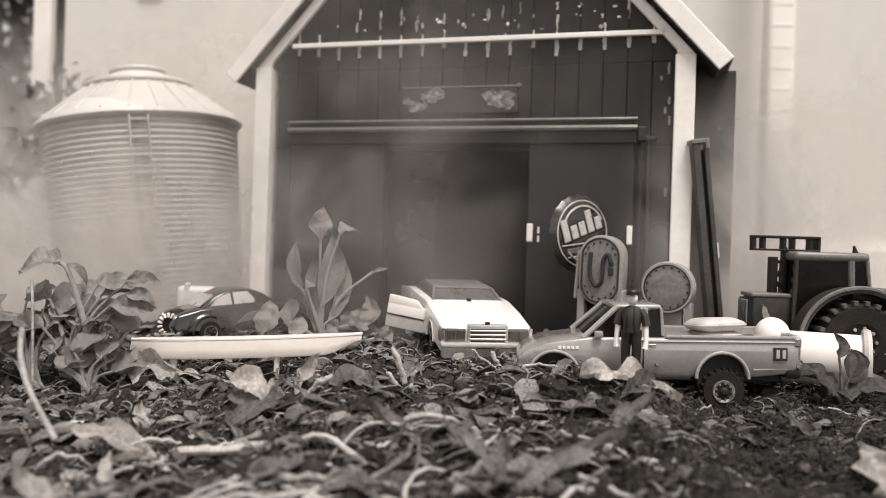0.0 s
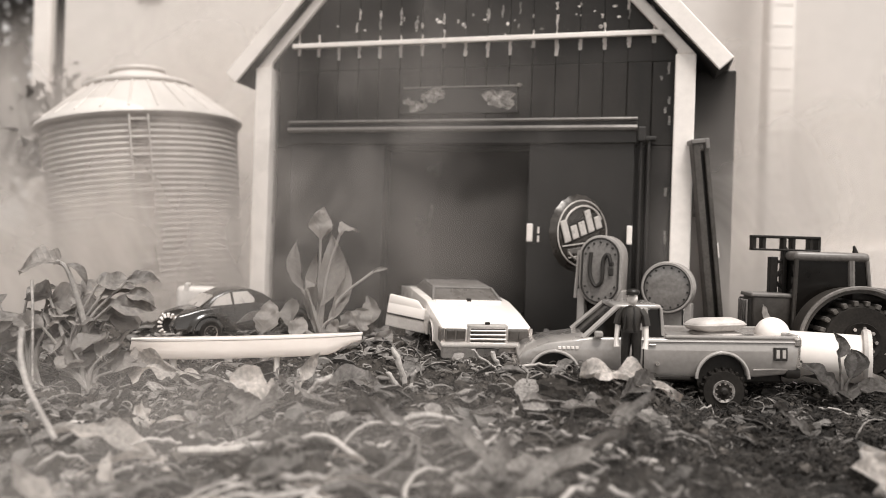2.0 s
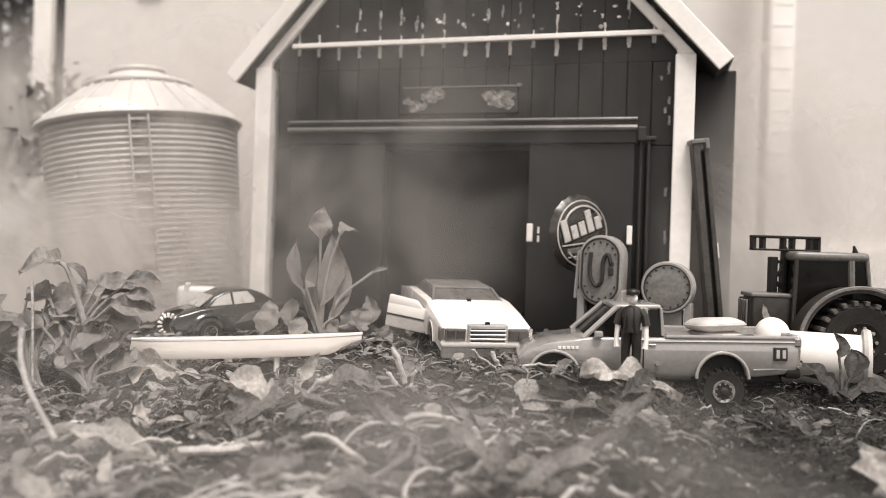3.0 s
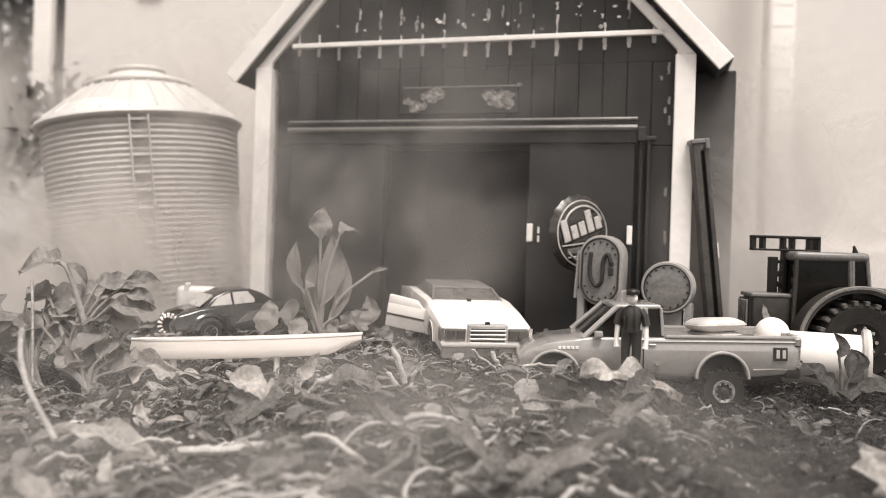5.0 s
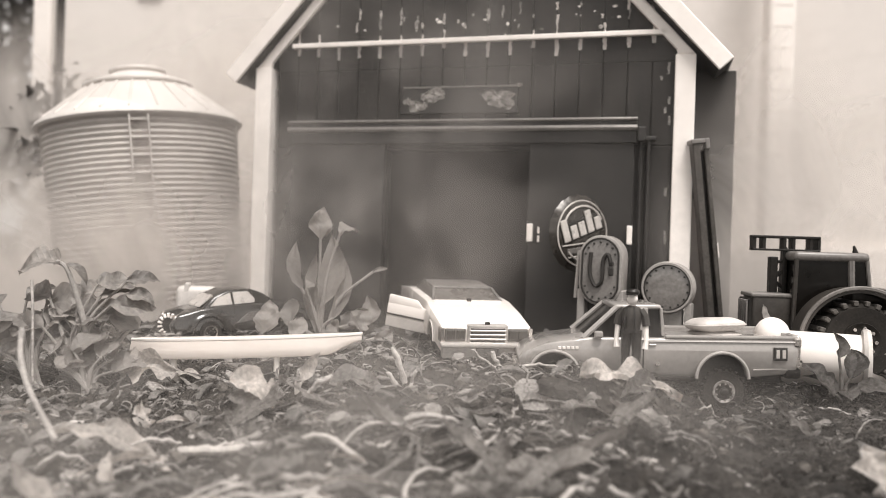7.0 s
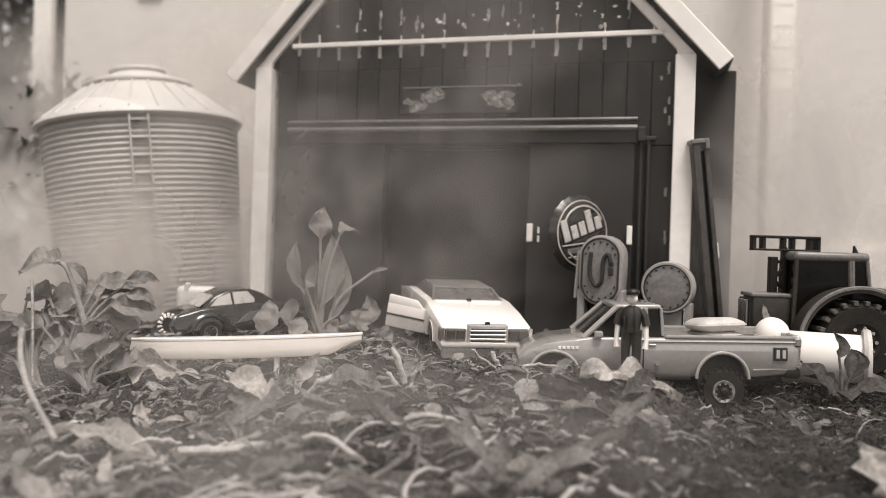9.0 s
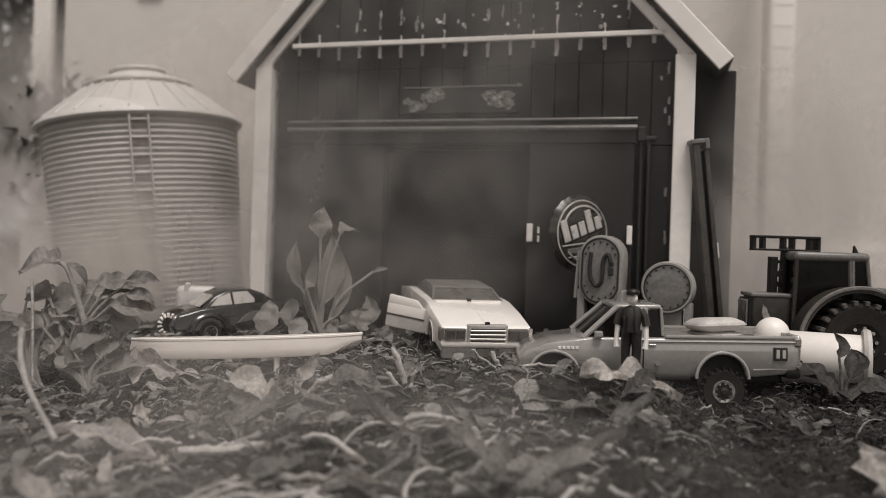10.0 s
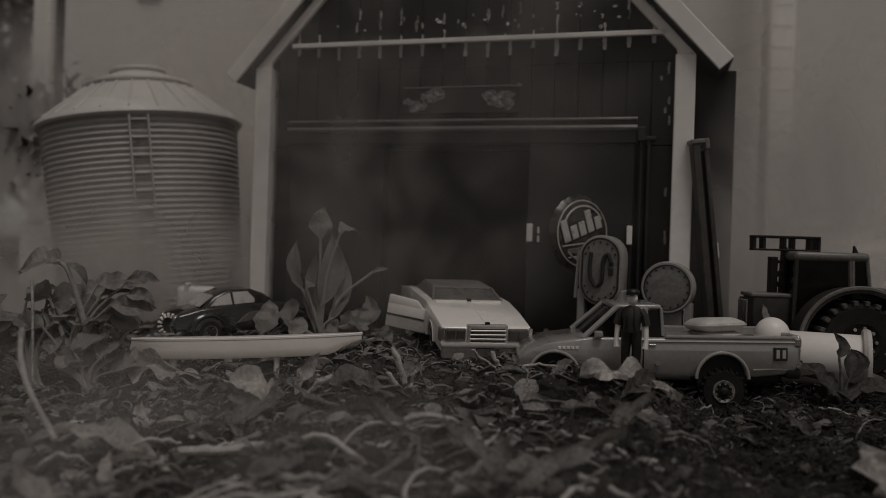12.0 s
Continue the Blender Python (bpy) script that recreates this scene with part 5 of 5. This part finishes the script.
weed("weed_clump", (11.9, 19.8, 0.6), [(0, 0, 0.6, 1.0, 0.7, 70, 40, 0.4), (-0.4, -0.1, 0.3, 1.0, 0.6, 150, 20, 0.4), (0.4, 0, 0.4, 0.9, 0.6, 10, 30, 0.4)], "small dark weed beside the canister", seed=95)


def build_shrub(name, base, radius, height, count, seed, size, low=0.15):
    s = thing(name, P(*base), "dark leafy garden shrub", "shrub", "garden shrubs")
    rng = random.Random(seed)
    for k in range(6):
        a = rng.uniform(0, 6.3)
        r = radius * rng.uniform(0.3, 0.8)
        part("limb", tube(bow([(0, 0, -0.5), (r * 0.3 * math.cos(a), r * 0.3 * math.sin(a), height * 0.5), (r * math.cos(a), r * math.sin(a), height * rng.uniform(0.7, 1))], 6), [size * 0.12] * 3 + [size * 0.06] * 4, 6), SHRUB, s)
    verts, faces = [], []
    for _ in range(count):
        a, u, q = rng.uniform(0, 6.3), rng.random() ** 0.5, rng.random()
        c = Vector((radius * u * math.cos(a), radius * u * math.sin(a), height * (low + (1.05 - low) * q) * (1 - 0.25 * u)))
        turn = Euler((rng.uniform(-1, 1), rng.uniform(-1, 1), a)).to_matrix()
        ln, wd = size * rng.uniform(0.6, 1.2), size * rng.uniform(0.3, 0.55)
        o = len(verts)
        for x, y, z in ((0, 0, 0), (ln * 0.4, wd / 2, 0.08 * ln), (ln, 0, -0.12 * ln), (ln * 0.4, -wd / 2, 0.08 * ln), (ln * 0.45, 0, 0.0)):
            p = c + turn @ Vector((x, y, z))
            verts.append(tuple(p * CM))
        faces += [(o, o + 1, o + 4), (o + 1, o + 2, o + 4), (o + 2, o + 3, o + 4), (o + 3, o, o + 4)]
    me = bpy.data.meshes.new("crown")
    me.from_pydata(verts, [], faces)
    me.materials.append(SHRUB)
    ob = new("crown", me)
    ob.parent = s


build_shrub("shrub", (-18.9, 38.0, 0.9), 2.3, 11.6, 380, 1, 1.0, 0.62)
build_shrub("shrub", (-52, 78, 1.0), 20, 62, 1300, 2, 4.5)
build_shrub("shrub", (-88, 110, 1.0), 34, 80, 1300, 3, 6)


# ---- dead leaves, stalks and twigs on the soil ----
def dead_leaf(x, y, ln, wd, head, pitch=0, roll=0, curl=0.3, lobes=0.0, mat=DRYLEAF, seed=0, up=0.08, label="curled brown dead leaf on the soil", fold=0.5, crumple=0.22):
    ob = part("dead_leaf", leaf(ln * 1.1, wd * 0.85, curl * 1.25, fold, seed, lobes, n=22, twist=0.5 if fold > 0.2 else 0.1, crumple=crumple, ragged=0.75), mat, None, smooth=True)
    ob.matrix_basis = P(x, y, base_z(x, y) + up, roll, -pitch, head)
    tagged(ob, label, "leaf", "dead leaves on the soil")


FADED = "broad faded dead leaf lying on the soil"
PALE = "torn bleached dead leaf on the soil"
dead_leaf(3.3, 17.9, 2.2, 1.4, -6, -8, 26, 0.1, 0.8, PALELEAF, 1, 0.52, PALE, 0.1, 0.26)
dead_leaf(4.3, 17.6, 1.7, 0.9, 5, 12, 38, 0.75, 0, DRYLEAF, 2, 0.3)
dead_leaf(2.7, 17.0, 1.9, 0.9, 10, 4, 22, 0.3, 0.15, LEAFMID, 3, 0.25, FADED, 0.2)
dead_leaf(1.9, 17.2, 1.1, 0.5, 25, 12, 22, 0.4, 0.2, LEAFMID, 26, 0.25, FADED)
dead_leaf(-4.5, 16.9, 1.5, 1.5, 80, 62, -10, 0.45, 0, DRYLEAF, 4, 0.15, "broad brown dead leaf standing on edge in the soil", 0.2, 0.12)
dead_leaf(-4.7, 17.3, 1.6, 0.8, -18, 4, 42, 0.9, 0, PALELEAF, 5, 1.05, PALE, 0.3)
dead_leaf(-3.35, 18.0, 1.1, 0.42, 50, 35, 30, -0.5, 0, PALELEAF, 23, 0.15, PALE)
dead_leaf(-2.6, 18.2, 1.5, 0.9, 5, 6, 12, 0.3, 0, LEAFMID, 24, 0.15, FADED)
dead_leaf(-8.15, 19.7, 1.5, 1.2, -20, 14, 62, 0.3, 0.5, PALELEAF, 6, 0.3, PALE)
dead_leaf(-6.9, 20.3, 1.0, 0.5, 15, 30, 20, 0.9, 0, PALELEAF, 7, 0.2, PALE)
dead_leaf(-8.7, 20.9, 1.5, 0.35, 12, 10, 20, 0.3, 0, PALELEAF, 27, 0.4, "narrow curled dry leaf strip on the soil")
dead_leaf(-1.0, 16.0, 1.6, 0.6, -15, 5, 20, 0.4, 0, DRYLEAF, 9, 0.15)
dead_leaf(8.2, 13.9, 1.3, 1.2, 80, 55, 0, 0.3, 0.3, PALELEAF, 12, 0.1, PALE)
dead_leaf(8.55, 18.4, 0.8, 0.8, 100, 35, 10, 0.9, 0, LEAFMID, 13, 0.1, FADED)
dead_leaf(-7.7, 15.4, 2.5, 0.8, -6, 6, 30, 0.5, 0.2, PALELEAF, 14, 0.55, "curled pale dead leaf on the soil")
dead_leaf(-6.2, 14.6, 1.3, 0.4, -70, -10, 30, 0.4, 0, PALELEAF, 28, 0.5, "narrow curled dry leaf strip on the soil")
dead_leaf(-1.2, 12.9, 1.8, 0.9, 20, 6, 20, 0.4, 0, DRYLEAF, 16, 0.1)
dead_leaf(4.0, 15.2, 1.3, 0.6, -20, 8, 20, 0.5, 0, DRYLEAF, 19, 0.15)
dead_leaf(2.7, 20.4, 1.1, 0.5, 15, 15, 20, 0.4, 0, DRYLEAF, 21, 0.2)


flat = ((0.9, 14.4, 1.9, 1.0, 10), (0.5, 15.3, 1.9, 0.9, 175), (2.3, 15.7, 2.0, 1.0, 5), (0.7, 16.9, 1.3, 0.7, -10), (2.2, 13.6, 2.0, 1.2, 165), (0.3, 12.4, 1.8, 1.1, 60), (-5.4, 12.9, 1.9, 0.9, 20), (-2.2, 17.0, 1.3, 0.6, 170), (1.3, 13.4, 2.0, 1.2, 15), (-0.8, 14.2, 1.6, 0.8, 20), (5.0, 16.4, 1.2, 0.6, 165))
for k, (lx, ly, ln, wd, hd) in enumerate(flat):
    dead_leaf(lx, ly, ln * 1.1, wd * 0.95, hd, 3, 8 if hd < 90 else -8, -0.3 if k % 3 else 0.35, 0.15 if k % 2 else 0.4, DRYLEAF if k % 2 else LEAFMID, 300 + k, 0.06, FADED, 0.16, 0.3)
for k, (cx, cy) in enumerate(((-7.9, 16.9), (-7.0, 16.6), (4.0, 14.2), (-6.0, 15.8), (1.2, 16.6), (5.6, 15.6), (-1.9, 13.6))):
    chip = part("pale_chip", turned(joined(box(-0.18, 0.12, -0.05, 0.06, 0, 0.05, 0.02, 1)), M(0, 0, 0, 8, 5 * k, 17 * k)), SACK)
    chip.matrix_basis = P(cx, cy, ground_z(cx, cy) + 0.08)
    tagged(chip, "small white chip lying on the soil", "chip", "white chips on the soil")
srng = random.Random(33)
for k in range(20):
    sy = srng.uniform(11.8, 18.5)
    sx = srng.uniform(-0.56, 0.12) * sy
    pale_one = srng.random() < 0.5
    dead_leaf(sx, sy, srng.uniform(0.9, 2.2), srng.uniform(0.16, 0.36), srng.uniform(-40, 40) + srng.choice([0, 180]), srng.uniform(0, 18), srng.uniform(-30, 30), srng.uniform(0.2, 0.7), 0.0,
              PALELEAF if pale_one else LEAFMID, 500 + k, 0.18, "narrow curled dry leaf strip on the soil", 0.7, 0.3)
lrng = random.Random(21)
for k in range(26):
    ly = lrng.uniform(11.5, 20.0)
    lx = lrng.uniform(-0.58, 0.56) * ly
    if lx > 5.2 and ly > 17.5 or 1.2 < lx < 6.5 and ly > 17.6 or -4 < lx < -1.5 and ly > 18.8 or lx > 3.5 and ly < 14.5:
        continue
    pale_one = lrng.random() < 0.22
    dead_leaf(lx, ly, lrng.uniform(0.5, 1.1), lrng.uniform(0.3, 0.6), lrng.uniform(0, 360), lrng.uniform(-5, 22), lrng.uniform(-35, 35), lrng.uniform(0.2, 0.9) * lrng.choice([-1, -1, 1]), lrng.choice([0, 0.2, 0.5]),
              PALELEAF if pale_one else DRYLEAF, 100 + k, 0.14, PALE if pale_one else "curled brown dead leaf on the soil", lrng.uniform(0.1, 0.35), 0.3)


def clod(x, y, r, seed):
    bm = blob(r, seed, 0.55, 3, (1.2, 1, 0.7))
    for v in bm.verts:
        v.co *= 1 + 0.3 * noise.noise(v.co * (2.8 / r) + Vector((seed, 0, 0)))
    ob = part("soil_clod", bm, SOIL, None, smooth=True)
    ob.matrix_basis = P(x, y, base_z(x, y) + r * 0.25, 0, 0, seed * 40)
    tagged(ob, "rounded dark clod of damp soil", "clod", "clods of soil")


for k in range(26):
    cy = lrng.uniform(12, 20)
    cx = lrng.uniform(-0.5, 0.58) * cy
    if 1.5 < cx < 9.5 and cy > 18.2:
        continue
    clod(cx, cy, lrng.uniform(0.16, 0.36), k)


def twig(points, r0, r1, label="pale dry plant stalk lying on the soil", mat=STALK):
    """Points in plan with a height above the soil."""
    pts = bow([(x, y, base_z(x, y) + h) for x, y, h in points], 12)
    k = points[0][0] * 3.7 + points[0][1]
    pts = [p + Vector((noise.noise(Vector((i * 0.6, k, 0))), noise.noise(Vector((i * 0.6, k, 5))), noise.noise(Vector((i * 0.6, k, 9))))) * 0.07 for i, p in enumerate(pts)]
    ob = part("stalk", tube(pts, [(r0 + (r1 - r0) * i / 12) * 0.72 * (1 + 0.45 * noise.noise(Vector((i * 0.8, k, 3)))) * (0.45 if i in (0, 12) else 1) for i in range(13)], 8), mat, None, smooth=True)
    tagged(ob, label, "stalk", "dry stalks on the soil")


UPRIGHT = "pale dry stalk standing in the soil"
twig([(-0.75, 18.6, -0.1), (-0.9, 18.6, 0.4), (-1.15, 18.6, 0.95)], 0.1, 0.09, UPRIGHT)
twig([(-0.85, 18.4, -0.1), (-1.05, 18.4, 0.2), (-1.25, 18.4, 0.4)], 0.09, 0.06, UPRIGHT)
twig([(-0.7, 18.3, -0.1), (-0.6, 18.3, 0.3), (-0.55, 18.3, 0.5)], 0.06, 0.05, UPRIGHT)
twig([(1.65, 19.6, 0.1), (1.5, 19.6, 0.3), (1.35, 19.6, 0.65)], 0.08, 0.08, UPRIGHT)
twig([(0.8, 19.6, 0.7), (1.2, 19.6, 0.35), (1.7, 19.5, 0.1)], 0.04, 0.05)
twig([(1.7, 19.3, 0.15), (2.4, 19.2, 0.25), (3.0, 19.1, 0.2)], 0.06, 0.04)
twig([(-1.0, 15.6, 0.15), (-0.4, 15.6, 0.45), (0.3, 15.6, 0.4), (0.9, 15.6, 0.15)], 0.1, 0.07)
twig([(-1.3, 14.6, 0.1), (-0.9, 15.0, 0.15), (-0.5, 15.3, 0.3)], 0.05, 0.08)
twig([(-3.1, 12.7, 0.1), (-2.6, 12.9, 0.3), (-1.6, 12.9, 0.3)], 0.1, 0.09)
twig([(-2.4, 11.8, 0.0), (-2.1, 12.2, 0.2), (-1.9, 12.6, 0.3)], 0.11, 0.1)
twig([(-0.9, 12.5, 0.2), (-0.1, 12.3, 0.15), (0.6, 11.6, 0.1)], 0.1, 0.08)
for pts, rad in (([(-8.5, 15.6, 2.1), (-8.35, 15.3, 1.6), (-8.0, 15.0, 1.0), (-7.2, 14.5, 0.15)], 0.055), ([(-10.15, 19.0, 2.9), (-10.1, 19.0, 2.0), (-10.05, 19.0, 0.4)], 0.035)):
    st_ob = part("stalk", tube(bow(pts, 14), [rad * (1 + 0.3 * noise.noise(Vector((i * 0.7, rad * 90, 0)))) for i in range(15)], 8), STALK, None, smooth=True)
    tagged(st_ob, UPRIGHT, "stalk", "dry stalks on the soil")
twig([(-5.3, 15.4, 0.25), (-4.6, 15.3, 0.3), (-3.9, 15.2, 0.3), (-3.3, 15.1, 0.2)], 0.14, 0.12)
twig([(2.1, 20.9, 0.1), (2.8, 20.5, 0.2), (3.5, 20.3, 0.05)], 0.06, 0.04)
twig([(3.4, 14.5, 0.4), (3.8, 14.3, 0.15), (4.6, 14.0, 0.15)], 0.04, 0.05)
twig([(-3.1, 17.4, 0.1), (-2.8, 17.3, 0.4), (-2.4, 17.3, 0.65)], 0.05, 0.1, UPRIGHT)
twig([(2.46, 15.6, 0.25), (2.63, 15.4, 0.25), (2.99, 15.2, 0.25), (3.56, 15.0, 0.25)], 0.05, 0.06)
rng = random.Random(11)
for i in range(9):
    y = rng.uniform(12, 19)
    x = rng.uniform(-0.55, 0.5) * y
    a, ln = rng.uniform(0, 6.3), rng.uniform(0.4, 1.1)
    twig([(x, y, 0.12), (x + 0.5 * ln * math.cos(a), y + 0.5 * ln * math.sin(a), rng.uniform(0.15, 0.35)), (x + ln * math.cos(a + 0.4), y + ln * math.sin(a + 0.4), 0.1)], rng.uniform(0.03, 0.06), 0.03)


strip = random.Random(71)
for k in range(34):
    y = strip.uniform(11.6, 16.2)
    x = strip.uniform(-0.58, 0.3) * y
    if y < 13.2 and x < -2.8:
        continue
    a, ln, rise = strip.gauss(0, 0.5) + (math.pi if k % 2 else 0), strip.uniform(1.0, 2.6), strip.uniform(0.15, 0.5)
    twig([(x, y, 0.08), (x + 0.4 * ln * math.cos(a), y + 0.4 * ln * math.sin(a), rise), (x + 0.75 * ln * math.cos(a + 0.3), y + 0.75 * ln * math.sin(a + 0.3), rise * 0.8), (x + ln * math.cos(a + 0.5), y + ln * math.sin(a + 0.5), 0.05)],
         strip.uniform(0.04, 0.1), strip.uniform(0.03, 0.07), "long curved dry stalk lying on the soil", STALK if k % 3 else CHIP)


# ---- drifting smoke ----
def smoke_puff(w, h, bulge, mat, seed):
    """A billowing veil of smoke: a bulged, uneven sheet."""
    puff = thing("smoke_puff", P(0, 0, 0), "thin white drifting veil of smoke", "smoke", "drifting smoke")
    bm = bmesh.new()
    nx, nz = 28, 20
    rows = []
    for j in range(nz + 1):
        row = []
        for i in range(nx + 1):
            x, z = i / nx * 2 - 1, j / nz * 2 - 1
            y = bulge * (x * x + z * z) * 0.5 + bulge * 0.35 * noise.noise(Vector((x * 1.7 + seed, z * 1.7, seed * 2.3)))
            row.append(bm.verts.new((x * w / 2, y, z * h / 2)))
        rows.append(row)
    for p, q in zip(rows, rows[1:]):
        for i in range(nx):
            bm.faces.new((p[i], p[i + 1], q[i + 1], q[i]))
    part("veil", bm, mat, puff, smooth=True)
    return puff


def drift(x, y, z, vx, vz, turn, sway, phase, face=0.0):
    """Rows for a puff that drifts through (x, y, z) at the clip's middle, swaying as it goes."""
    rows = []
    for t in range(13):
        s = t - 6
        go = vx * s + sway * math.sin(0.9 * t + phase)
        rows.append((t, P(x + go * math.cos(radians(face)), y + go * math.sin(radians(face)), z + vz * s + 0.4 * sway * math.sin(0.7 * t + phase * 2), 0, turn * s + 2 * math.sin(0.8 * t + phase), face)))
    return rows


SMOKE_THICK = smoke_material("thick_smoke", 0.92, 5.0, 0.3, 0.64)
SMOKE_THIN = smoke_material("thin_smoke", 0.34, 4.0, 0.36, 0.7)
SMOKE_MID = smoke_material("billowing_smoke", 0.6, 6.0, 0.36, 0.66)
SMOKE_WISP = smoke_material("wispy_smoke", 0.24, 3.0, 0.36, 0.66)
SMOKE_BARN = smoke_material("barn_smoke", 0.18, 5.0, 0.3, 0.7)
PUFFS = [
    (smoke_puff(42, 30, 2.0, SMOKE_THICK, 1), drift(-8, 40.5, 6, 0.5, 0.15, 0.8, 0.8, 0)),
    (smoke_puff(21, 13, 0.2, SMOKE_THICK, 2), drift(-12.7, 28.55, 2.4, 0.12, -0.15, -0.7, 0.4, 1, 15)),
    (smoke_puff(19, 9, 0.2, SMOKE_THICK, 12), drift(-12.2, 28.1, 1.7, 0.1, -0.08, 0.6, 0.4, 2, 15)),
    (smoke_puff(30, 27, 0.3, SMOKE_THIN, 3), [(t, P(x, 26.0 - 0.268 * x, z, 0, r, -15)) for t, x, z, r in ((0, -6.8, 7.5, -4), (1.5, -6.8, 7.8, -2), (3, -6.6, 8.2, 0), (4.5, -6.2, 8.4, 2), (6, -5.4, 8.6, 3), (7.5, -5.0, 9.0, 1), (9, -4.6, 9.6, -1), (10.5, -3.8, 10.6, -3), (12, -3.0, 11.6, -4))]),
    (smoke_puff(14, 9, 0.4, SMOKE_WISP, 4), drift(-3.6, 23.8, 4.0, 0.3, 0.08, -1.0, 0.5, 3, -10)),
    (smoke_puff(48, 30, 2.0, SMOKE_MID, 5), drift(15, 38.5, 7, 0.4, 0.12, 0.7, 0.8, 4)),
    (smoke_puff(24, 17, 0.6, SMOKE_THICK, 8), drift(-21.0, 35.8, 7.5, 0.2, 0.12, 0.7, 0.6, 6)),
    (smoke_puff(9.5, 14, 0.2, SMOKE_THICK, 7), drift(11.2, 25.5, 4.6, 0.12, 0.06, 0.7, 0.4, 5)),
    (smoke_puff(11, 11, 0.2, SMOKE_BARN, 9), [(t, BARN @ P(x, 0.8, z, 0, r, 0)) for t, x, z, r in ((0, 0.4, 4.4, 0), (3, 0.9, 4.8, 3), (6, 0.8, 4.6, -2), (8, 0.6, 4.8, 2), (10, -1.6, 5.2, 0), (12, -4.5, 5.6, -3))]),
]
SMOKE_LOW = smoke_material("low_smoke", 0.22, 3.0, 0.34, 0.66)
FRONT = (smoke_puff(36, 10.5, 0.6, SMOKE_LOW, 6),
         [(t, P(x, 12.4, z - 0.35, -67, r, 0)) for t, x, z, r in ((0, -25.0, 1.2, 0), (1.5, -13.0, 1.3, 2), (3, -5.5, 1.4, 3), (4.5, -5.6, 1.5, 1), (6, -5.4, 1.5, -2), (7.5, -6.4, 1.55, -3), (9, -7.4, 1.55, -1), (10.5, -9.0, 1.6, 2), (12, -10.5, 1.6, 3))])


def motions():
    for puff, rows in PUFFS + [FRONT]:
        walk(puff, rows)


motions()
